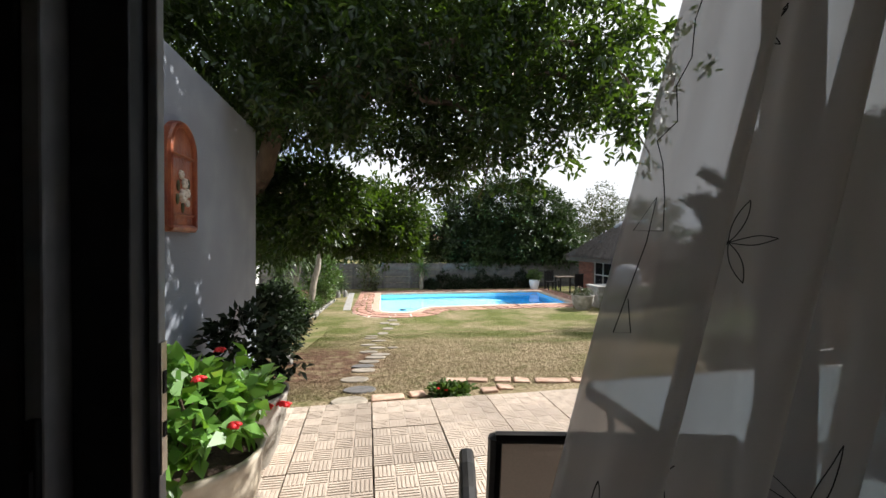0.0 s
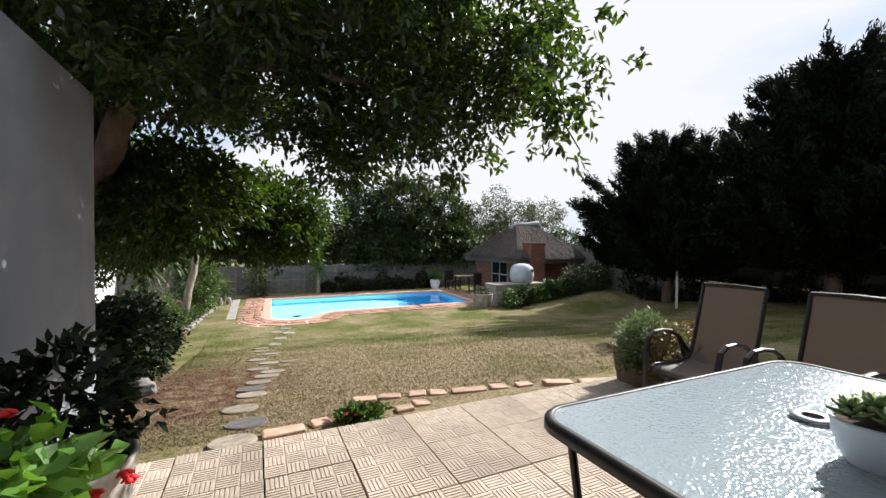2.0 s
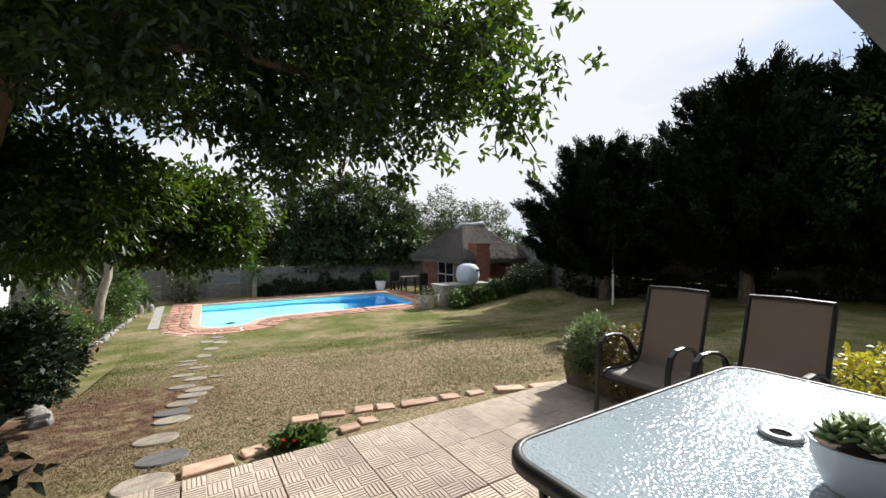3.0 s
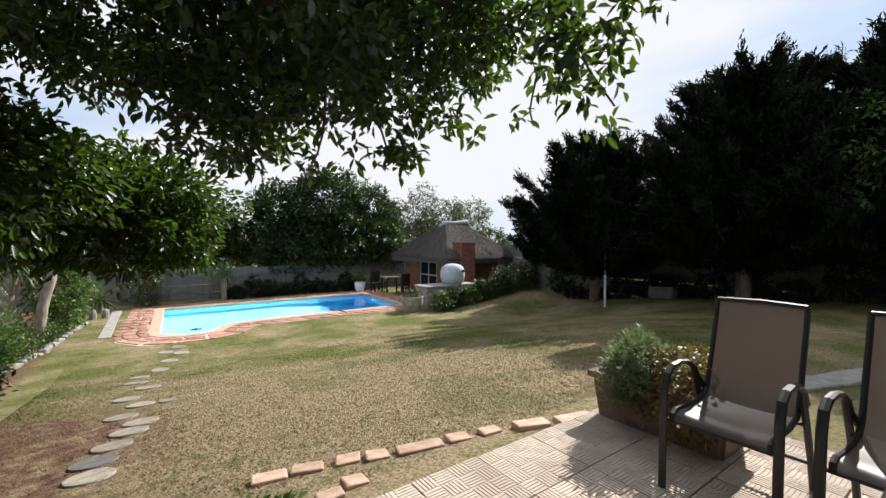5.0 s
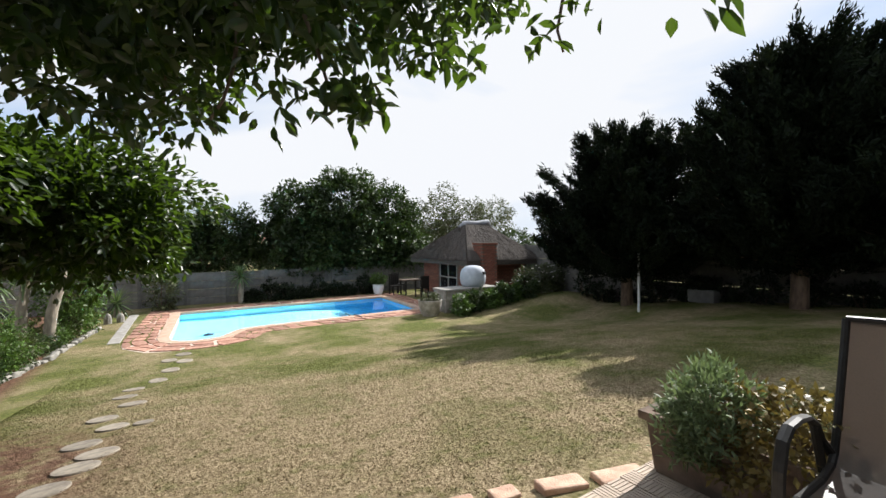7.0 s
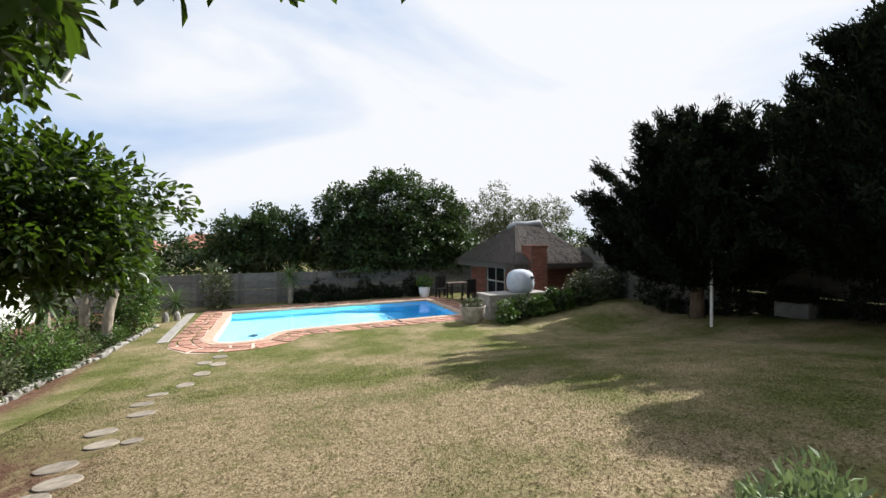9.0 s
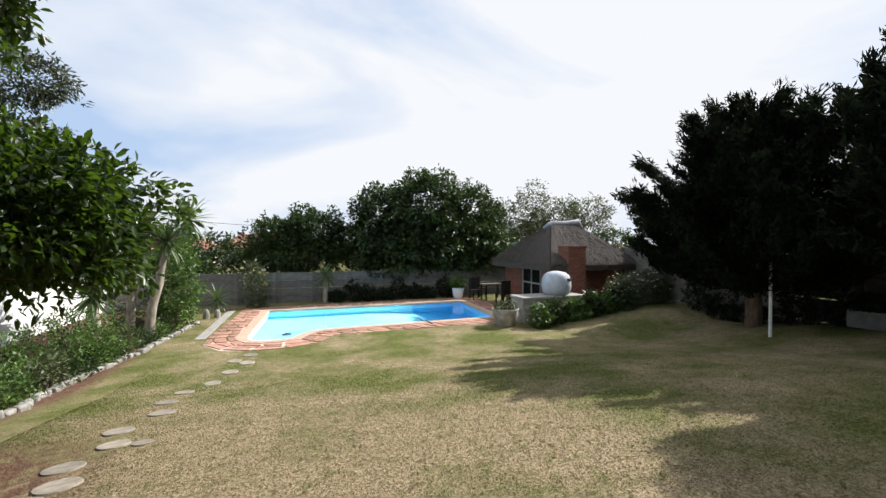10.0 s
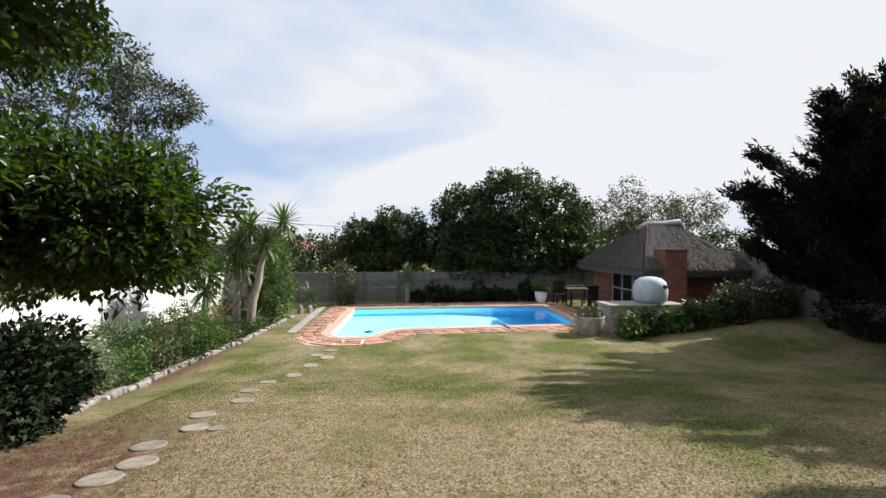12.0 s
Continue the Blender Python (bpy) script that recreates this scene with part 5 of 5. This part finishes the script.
def yucca(at, height, lean, heads, label, n=70, L=0.75, group=""):
    t = thing("yucca", label, "palm", at, group=group)
    top = Vector((lean[0], lean[1], height))
    limb(t, [(0, 0, -0.15), tuple(top * 0.5 + Vector((-lean[0] * 0.1, 0, 0))), tuple(top)], 0.13, 0.09, M["bark_pale"], "trunk")
    for hx, hy, hz in heads:
        c = top + Vector((hx, hy, hz))
        if hz > 0.05:
            limb(t, [tuple(top), tuple(c)], 0.07, 0.05, M["bark_pale"])
        bm = bmesh.new()
        lathe(bm, [(0.05, -0.12), (0.09, -0.03), (0.06, 0.06), (0.02, 0.12)], 8, c.x, c.y, c.z)
        rosette = part("rosette", bm, M["leaf_palm"], t)
        for k in range(n):
            a, el = k * 2.4, -1.1 + 2.4 * (k / n) + rng.normal() * 0.1
            d = Vector((math.cos(a) * math.cos(el), math.sin(a) * math.cos(el), math.sin(el)))
            o = new("leaf", YUCCA_LEAF)
            o.parent = rosette
            o.matrix_basis = Matrix.Translation(c) @ d.to_track_quat("X", "Z").to_matrix().to_4x4() @ Matrix.Scale(L * rng.uniform(0.8, 1.1), 4)


yucca((-1.75, 15.6, DECK), 2.55, (0.45, 0.1), [(0, 0, 0.1), (0.5, 0.1, 0.75), (-0.45, 0, 0.55), (-0.8, 0.2, 0.1)], "tall yucca with leaning pale trunk and spiky heads", 80, 0.75)
yucca((-2.6, 14.9, DECK), 1.3, (-0.1, 0.1), [(0, 0, 0.0), (0.1, 0.1, 0.5)], "shorter yucca with drooping dry leaves", 80, 0.8)
yucca((-2.35, 16.2, DECK), 2.0, (0.1, 0.1), [(0, 0, 0.0), (-0.3, 0.1, 0.45)], "bushy yucca with hanging sword leaves", 80, 0.95)
yucca((3.15, 21.3, DECK), 1.05, (0.0, 0.0), [(0, 0, 0.1)], "small yucca against the far wall", 60, 0.75)
yucca((-0.9, 20.2, DECK), 0.35, (0.0, 0.0), [(0, 0, 0.1)], "dark low yucca at the end of the bed", 60, 0.7)


# ---- beds and bushes ----
def bush(name, label, at, radii, count, mat, length, width, per=9, spread=0.13, group="", droop=0.0, blossom=None):
    b = thing(name, label, "bush", at, group=group)
    for k in range(4):
        a = k * 1.6
        bm = bmesh.new()
        tube(bm, [(0.05 * math.cos(a), 0.05 * math.sin(a), -0.08), (radii[0] * 0.5 * math.cos(a), radii[1] * 0.5 * math.sin(a), radii[2] * 1.1)], [0.02, 0.006], 5)
        part("stem", bm, M["bark"], b)
    foliage("foliage", b, mat, [((0, 0, radii[2] * 0.95), radii, count), ((radii[0] * 0.3, -radii[1] * 0.2, radii[2] * 0.6), tuple(0.75 * q for q in radii), count // 3)], per, spread, length, width, droop)
    if blossom:
        c, d = blob((0, 0, radii[2] * 0.95), radii, 26, hollow=0.95)
        blooms(b, [tuple(q) for q in c[d[:, 2] > -0.2][:14].tolist()], 0.045, blossom)


def G(x, y):
    return (x, y, land(x, y) - 0.01)


bush("bush", "bright green rounded shrub in the flower bed", G(-2.35, 13.3), (0.95, 0.9, 0.62), 260, M["leaf_shrub"], 0.085, 0.035)
bush("bush", "green shrub in the flower bed", G(-3.3, 12.3), (0.8, 0.8, 0.5), 160, M["leaf_shrub"], 0.085, 0.035)
bush("bush", "tall bright green shrub beside the yucca", G(-1.6, 17.2), (0.75, 1.0, 1.6), 620, M["leaf_shrub"], 0.10, 0.05)
bush("bush", "grey-green lavender bush behind the edging stones", G(-2.15, 9.7), (0.48, 0.5, 0.40), 130, M["leaf_grey"], 0.07, 0.014, 14, 0.10, droop=-0.5)
bush("bush", "grey-green lavender bush behind the edging stones", G(-2.6, 10.4), (0.5, 0.5, 0.42), 120, M["leaf_grey"], 0.07, 0.014, 14, 0.10, droop=-0.5)
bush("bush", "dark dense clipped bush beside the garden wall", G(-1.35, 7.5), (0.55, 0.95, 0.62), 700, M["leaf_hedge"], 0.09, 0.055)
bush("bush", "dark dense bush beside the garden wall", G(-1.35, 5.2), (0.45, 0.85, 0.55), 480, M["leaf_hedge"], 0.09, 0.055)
bush("bush", "low red-leaved plant in the bed", G(-1.75, 9.0), (0.14, 0.16, 0.22), 26, material("leaf_red", (0.12, 0.02, 0.012), (0.22, 0.04, 0.02), 2, 0.5, island=0.3), 0.08, 0.035)
for k in range(9):
    y = 10.8 + k * 0.95
    bush("bush", "low mixed green groundcover in the flower bed", G(-2.55 + 0.35 * math.sin(k * 2.2) - 0.25 * (k % 3), y), (0.45, 0.5, 0.22 + 0.07 * (k % 3)), 70, M[("leaf_olive", "leaf_shrub", "leaf_hedge")[k % 3]], 0.09, 0.035, group="groundcover in the bed")
for k in range(9):
    y = 9.9 + 0.85 * k
    bush("bush", "low dark green edging plants behind the kerb stones", G(-2.2 + 0.08 * k, y), (0.34, 0.5, 0.20 + 0.06 * (k % 3)), 80, M[("leaf_back", "leaf_shrub", "leaf_olive")[k % 3]], 0.08, 0.035, group="edging plants in the bed")
bush("flowering_bush", "upright bush with pale pink blossom at the far wall", G(0.35, 20.9), (0.65, 0.5, 0.95), 120, M["leaf_olive"], 0.16, 0.06, 7, 0.2, blossom=M["white_petal"])
bush("flowering_bush", "white flowering plant by the boundary wall", G(-3.6, 11.6), (0.4, 0.4, 0.5), 50, M["leaf_grey"], 0.1, 0.05, blossom=M["white_petal"])
# the wall's shade on this row is carried by the near-black leaf colour
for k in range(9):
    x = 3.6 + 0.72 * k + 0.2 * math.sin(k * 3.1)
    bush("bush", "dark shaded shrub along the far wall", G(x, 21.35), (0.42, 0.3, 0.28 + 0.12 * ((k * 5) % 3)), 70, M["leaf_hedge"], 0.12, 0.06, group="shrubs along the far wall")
for k in range(6):
    x = 9.3 + 0.62 * k
    bush("bush", "leafy green shrub in front of the oven plinth", G(x, 13.65 + 0.12 * math.sin(k * 2)), (0.42, 0.36, 0.36 + 0.06 * (k % 2)), 80, M[("leaf_shrub", "leaf_back")[k % 2]], 0.15, 0.06, 8, 0.14, group="shrubs by the oven")
for k in range(4):
    bush("flowering_bush", "straggling shrub with small pale blossom", G(12.6 + 0.75 * k, 13.9), (0.55, 0.5, 0.62), 110, M["leaf_olive"], 0.11, 0.05, 8, 0.16, group="blossoming shrubs by the pool house", blossom=M["white_petal"])
# shade under the conifers is likewise put into the leaf colour
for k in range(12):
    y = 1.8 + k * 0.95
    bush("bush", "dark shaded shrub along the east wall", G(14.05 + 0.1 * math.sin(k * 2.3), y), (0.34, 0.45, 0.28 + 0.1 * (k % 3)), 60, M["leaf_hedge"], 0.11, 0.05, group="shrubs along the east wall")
bush("flower_clump", "small clump of leaves with red flowers at the patio edge", (1.02, 3.56, -0.07), (0.19, 0.10, 0.065), 60, M["leaf_shrub"], 0.06, 0.035, 6, 0.05)
fl = thing("flower_clump", "two small red blooms at the patio edge", "flower", (0.94, 3.50, -0.05))
stems(fl, (0, 0, -0.02), [(-0.03, -0.02, 0.1), (0.04, -0.02, 0.08)], 0.004, M["leaf_shrub"])
blooms(fl, [(-0.03, -0.02, 0.10), (0.04, -0.02, 0.08)], 0.018, M["red_petal"])


# two pale marker stones at the end of the bed
for k, (x, y, h) in enumerate(((-0.95, 18.6, 0.34), (-0.65, 18.8, 0.3))):
    s = thing("marker_stone", "upright pale stone at the end of the bed", "stone", G(x, y), group="pale marker stones")
    bm = bmesh.new()
    lathe(bm, [(0.10, -0.05), (0.11, h * 0.4), (0.085, h * 0.8), (0.03, h)], 9)
    part("stone", bm, M["kerb_stone"], s)


def far_house(at, w, d, h, label):
    f = thing("house", label, "house", at)
    bm = bmesh.new()
    box(bm, -w / 2, -d / 2, 0, w / 2, d / 2, h)
    part("wall", bm, M["house_wall"], f)
    bm = bmesh.new()
    e = [bm.verts.new(p) for p in ((-w / 2 - 0.4, -d / 2 - 0.4, h), (w / 2 + 0.4, -d / 2 - 0.4, h), (w / 2 + 0.4, d / 2 + 0.4, h), (-w / 2 - 0.4, d / 2 + 0.4, h))]
    r = [bm.verts.new((-w / 4, 0, h + 1.8)), bm.verts.new((w / 4, 0, h + 1.8))]
    for q in ((e[0], e[1], r[1], r[0]), (e[1], e[2], r[1]), (e[2], e[3], r[0], r[1]), (e[3], e[0], r[0])):
        bm.faces.new(q)
    bm.faces.new(list(reversed(e)))
    part("roof", bm, M["roof_tile"], f, "red tiled roof")
    for k in range(3):
        bm = bmesh.new()
        box(bm, -w / 3 + k * w / 3 - 0.5, -d / 2 - 0.03, 1.0, -w / 3 + k * w / 3 + 0.5, -d / 2 + 0.05, 2.1)
        part("window", bm, M["dark_glass"], f)


far_house((-3.5, 62, -2.5), 9, 8, 3.4, "distant house with red tiled roof beyond the trees")
far_house((-15, 70, -2.5), 10, 8, 3.2, "distant pale house with red tiled roof")
for k in range(13):
    x = -26 + 4.6 * k + 1.2 * math.sin(k * 2.1)
    round_tree("distant_tree", "distant dense dark green tree beyond the garden", (x, 33 + 2.5 * math.sin(k * 1.3), -1.6), 1.6,
               [((0, 0, 2.6 + 0.4 * math.sin(k * 3.3)), (2.9, 1.6, 1.5), 260), ((1.0, 0, 1.4), (2.8, 1.5, 1.3), 160)], M["leaf_back"], 8, 0.35, 0.30, 0.16)
far_house((14, 75, -2.5), 10, 8, 3.4, "distant house behind the garden trees")
w_ = thing("power_line", "thin overhead cable between two far wooden poles", "power line", (0, 0, 0))
for px_, py_, pz_ in ((-20, 40, 4.7), (14, 46, 3.1)):
    bm = bmesh.new()
    tube(bm, [(px_, py_, -3.0), (px_, py_, pz_)], 0.09, 8)
    part("pole", bm, M["bark"], w_)
bm = bmesh.new()
tube(bm, arc((-20, 40, 4.6), (14, 46, 3.0), (0, 0, -0.7)), 0.02, 5)
part("cable", bm, M["black"], w_)


# ---- pieces: pavers, edging, stones, flags, bricks ----
def build_patio():
    bm = bmesh.new()
    box(bm, -0.68, 0.80, -0.35, 4.17, 3.385, -0.032)
    patio = structure("patio", bm, M["mortar"], "patio of square basket-weave patterned concrete pavers", "patio")
    T = 0.479
    bm = bmesh.new()
    h = T / 2 - 0.005
    box(bm, -h, -h, -0.045, h, h, -0.004)
    q = T / 4
    for i in range(4):
        for j in range(4):
            cx, cy = (i - 1.5) * q, (j - 1.5) * q
            for k in range(5):
                o = (k - 2) * q / 5.2
                a, b = q * 0.46, q * 0.062
                if (i + j) % 2:
                    box(bm, cx + o - b, cy - a, -0.004, cx + o + b, cy + a, 0.0)
                else:
                    box(bm, cx - a, cy + o - b, -0.004, cx + a, cy + o + b, 0.0)
    paver = finish(bm, "paver", M["paver"])
    for j in range(-5, 1):
        for i in range(-4, 6):
            x, y = 1.545 + (i - 0.0) * T, 3.39 - T / 2 + j * T
            if x - T / 2 < -0.72 or y - T / 2 < 0.6:
                continue
            o = new("paver", paver)
            o.matrix_world = pose(x, y, rng.uniform(-0.003, 0.002), rng.uniform(-0.25, 0.25), rng.uniform(-0.25, 0.25), rng.uniform(-0.5, 0.5) + 90 * (i % 2))
            o.parent = patio


build_patio()


def rough_block(name, sx_, sy_, sz_, mat, seed, bevel=0.02, amp=0.012):
    bm = bmesh.new()
    box(bm, -sx_ / 2, -sy_ / 2, -sz_, sx_ / 2, sy_ / 2, 0, bevel=bevel)
    for v in bm.verts:
        v.co += Vector((noise.noise(v.co * 9 + Vector((seed, 0, 0))), noise.noise(v.co * 9 + Vector((0, seed, 0))), 0.5 * noise.noise(v.co * 9 + Vector((0, 0, seed))))) * amp
    return finish(bm, name, mat)


def build_edging():
    e = thing("brick_edging", "row of loose pink-brown bricks along the lawn edge", "edging", (0, 0, 0), kind="structure")
    spots = ((0.49, 3.57, 0.29, 3), (0.75, 3.62, 0.14, 8), (1.40, 3.60, 0.15, 0), (1.57, 3.66, 0.14, -5), (1.66, 3.98, 0.16, -20), (1.83, 3.90, 0.16, -15), (2.11, 3.80, 0.33, -12), (2.39, 3.74, 0.17, -12), (2.63, 3.67, 0.16, -12), (2.94, 3.55, 0.29, -15), (3.30, 3.43, 0.33, -14), (1.42, 4.05, 0.20, -20), (1.2, 4.09, 0.2, -12))
    for k, (x, y, L, a) in enumerate(spots):
        o = new("brick", rough_block("brick", L, 0.115, 0.08, M["edge_brick"], k * 3.1, 0.012, 0.012))
        o.matrix_world = pose(x, y, land(x, y) + 0.028, rng.uniform(-3, 3), rng.uniform(-3, 3), a)
        o.parent = e
    for x, y, a in ((4.72, 2.97, -12), (5.95, 2.63, -18), (6.42, 2.47, -14), (6.85, 2.33, -20)):
        s = thing("paving_slab", "pale flat paving slab set in the lawn", "slab", (x, y, -0.05), a, group="slabs across the lawn")
        part("slab", bmesh.new(), M["slab_grey"], s).data = rough_block("slab", 0.5, 0.3, 0.05, M["slab_grey"], x)


build_edging()


def build_stepping_stones():
    spots = ((0.16, 3.56, 0.19, 1), (0.24, 3.98, 0.19, 0), (0.18, 4.5, 0.19, 1), (0.27, 5.10, 0.18, 1), (0.26, 5.45, 0.18, 0), (0.34, 5.82, 0.18, 1), (0.44, 6.22, 0.19, 1), (0.52, 6.55, 0.19, 1), (0.34, 7.02, 0.19, 1), (0.50, 7.58, 0.18, 1),
             (0.34, 8.12, 0.19, 1), (0.77, 7.5, 0.12, 1), (0.56, 8.80, 0.19, 1), (0.40, 9.55, 0.19, 1), (0.43, 10.35, 0.19, 1), (0.73, 10.95, 0.18, 1), (0.90, 11.68, 0.19, 1), (1.13, 12.3, 0.19, 1), (0.85, 12.55, 0.18, 1), (1.11, 13.0, 0.19, 1))
    for k, (x, y, r, pale) in enumerate(spots):
        r *= 0.82
        s = thing("stepping_stone", "round worn concrete stepping stone in the lawn" if pale else "round dark grey stepping stone in the lawn", "stepping stone", (x, y, land(x, y)), k * 40, group="stepping stones across the lawn")
        bm = bmesh.new()
        n = 26
        rr = [r * (1 + 0.07 * noise.noise(Vector((math.cos(2 * math.pi * j / n) * 1.4, math.sin(2 * math.pi * j / n) * 1.4, k * 2.7)))) for j in range(n)]
        rings = [[bm.verts.new((f * rr[j] * math.cos(2 * math.pi * j / n), f * rr[j] * math.sin(2 * math.pi * j / n), z)) for j in range(n)] for f, z in ((0.98, -0.05), (1.0, 0.004), (0.96, 0.014), (0.6, 0.017))]
        for a, b in zip(rings, rings[1:]):
            for j in range(n):
                bm.faces.new((a[j], a[(j + 1) % n], b[(j + 1) % n], b[j]))
        bm.faces.new(rings[-1])
        o = part("disc", bm, M["stone_disc"] if pale else M["slab_dark"], s)
        m = Vector((0, 0.150 if y < 10.5 else 0.0, 1))
        o.matrix_basis = Matrix.Rotation(-math.radians(k * 40), 4, "Z") @ m.to_track_quat("Z", "Y").to_matrix().to_4x4()


M["slab_dark"] = material("slab_dark", (0.10, 0.095, 0.09), (0.15, 0.14, 0.135), 12, 0.9, 0.5, 60)
build_stepping_stones()


def build_kerb():
    k_ = thing("stone_edging", "line of rough pale stones edging the flower bed", "edging", (0, 0, 0), kind="structure")
    line = [(-0.75, 5.9), (-1.05, 6.9), (-1.40, 8.1), (-1.55, 9.0), (-1.70, 9.9), (-1.55, 10.25), (-1.80, 10.6), (-1.82, 12.1), (-1.6, 13.2), (-1.39, 14.2), (-1.25, 16.0), (-1.03, 18.0)]
    blocks = [rough_block("stone", 0.2, 0.15, 0.16, M["kerb_stone"], 5 + j * 2.2, 0.035, 0.035) for j in range(6)]
    n = 0
    for (xa, ya), (xb, yb) in zip(line, line[1:]):
        L = math.hypot(xb - xa, yb - ya)
        c = max(1, round(L / 0.19))
        for j in range(c):
            x, y = xa + (xb - xa) * (j + 0.5) / c + rng.normal() * 0.02, ya + (yb - ya) * (j + 0.5) / c
            o = new("stone", blocks[n % 6])
            o.matrix_world = pose(x, y, land(x, y) + rng.uniform(0.05, 0.10), rng.uniform(-10, 10), rng.uniform(-10, 10), math.degrees(math.atan2(yb - ya, xb - xa)) + rng.uniform(-18, 18)) @ Matrix.Diagonal((rng.uniform(0.8, 1.15), 1, 1, 1))
            o.parent = k_
            n += 1


build_kerb()


def build_flags():
    """Irregular flagstones, three rows deep, round the coping."""
    inner = dense(offset_outline(WATER, 0.26), 0.42)
    outer_line = offset_outline(WATER, 0.98)
    n = len(inner)
    base = offset_outline(WATER, 0.26)
    outs = []
    for k in range(len(base)):
        a, b = Vector(base[k]), Vector(base[(k + 1) % len(base)])
        oa, ob = Vector(outer_line[k]), Vector(outer_line[(k + 1) % len(base)])
        c = max(1, int((b - a).length / 0.42))
        outs += [tuple(oa.lerp(ob, j / c)) for j in range(c)]
    rows = 3
    pts = {}
    for k in range(n):
        a, b = Vector(inner[k]), Vector(outs[k])
        for r in range(rows + 1):
            j = Vector((rng.normal() * 0.07, rng.normal() * 0.05)) if 0 < r < rows else Vector((rng.normal() * 0.02, rng.normal() * 0.02))
            pts[k, r] = a.lerp(b, r / rows) + j
    for k in range(n):
        for r in range(rows):
            quad = [pts[k, r], pts[(k + 1) % n, r], pts[(k + 1) % n, r + 1], pts[k, r + 1]]
            c = sum(quad, Vector((0, 0))) / 4
            q = []
            for i in range(4):
                a, b = quad[i], quad[(i + 1) % 4]
                m = a.lerp(b, 0.5)
                q += [a + (c - a).normalized() * 0.065, m + (c - m) * 0.13]
            bm = bmesh.new()
            top = [bm.verts.new((p.x - c.x, p.y - c.y, 0.016)) for p in q]
            bot = [bm.verts.new((p.x - c.x, p.y - c.y, -0.01)) for p in q]
            bm.faces.new(top)
            for i in range(8):
                bm.faces.new((top[i], bot[i], bot[(i + 1) % 8], top[(i + 1) % 8]))
            o = new("flagstone", finish(bm, "flagstone", M["flagstone"]))
            o.matrix_world = pose(c.x, c.y, DECK + rng.uniform(-0.003, 0.004))
            o.parent = pool_bed


build_flags()


def build_bricks(parent, corner, along, length, height, skip=None):
    bm = bmesh.new()
    box(bm, -0.105, -0.012, -0.033, 0.105, 0.012, 0.033, bevel=0.004)
    me = bpy.data.meshes.get("wall_brick") or finish(bm, "wall_brick", M["brick"])
    ang = math.atan2(along[1], along[0])
    for r in range(int(height / 0.076)):
        x = 0.11 if r % 2 else 0.0
        while x < length:
            if not (skip and skip(x, r * 0.076)):
                p = Vector(corner) + Vector((along[0], along[1], 0)) * x
                o = new("brick", me)
                o.matrix_world = Matrix.Translation((p.x, p.y, corner[2] + 0.038 + r * 0.076)) @ Matrix.Rotation(ang, 4, "Z")
                o.parent = parent
            x += 0.22


build_bricks(chimney, (11.50, 15.145, DECK + 0.5), (1, 0), 0.62, 1.92)
build_bricks(chimney, (11.395, 15.25, DECK + 0.5), (0, 1), 0.45, 1.92)
side = [o for o in lapa.children if o.name.startswith("side_wall")][0]
build_bricks(side, (11.195, 18.3, DECK + 0.2), (0, 1), 1.25, 1.5)
build_bricks(side, (11.195, 15.85, DECK + 0.6), (0, 1), 0.75, 1.15)
front = [o for o in lapa.children if o.name.startswith("front_wall")][0]
build_bricks(front, (12.35, 15.745, DECK + 0.5), (1, 0), 1.9, 1.15)


# ---- short grass ----
def build_grass():
    n = 170000
    y = 3.65 + 9.5 * np.minimum(rng.random(n), rng.random(n))
    x = -0.8 + 11.0 * rng.random(n) ** 1.35
    keep = ~((y < 3.95 - 0.22 * np.maximum(0, x - 1.6)) & (x > 1.2) & (x < 3.6) & (rng.random(n) < 0.5)) & ~((x < 0.55) & (y < 8) & (y > 4.6) & (rng.random(n) < 0.75))
    x, y = x[keep], y[keep]
    z = np.array([land(a, b) for a, b in zip(x.tolist(), y.tolist())])
    L = rng.uniform(0.012, 0.032, len(x))
    c = np.stack([x, y, z + 0.3 * L], 1)
    d = rng.normal(size=c.shape) * np.array([1, 1, 0.0]) + np.array([0, 0, 0.55])
    me = leaf_mesh("grass", c, d, rng.normal(size=c.shape), L, 0.005, M["lawn"])
    tagged(new("grass", me), "short dry lawn grass blades", "grass", kind="stuff")


build_grass()
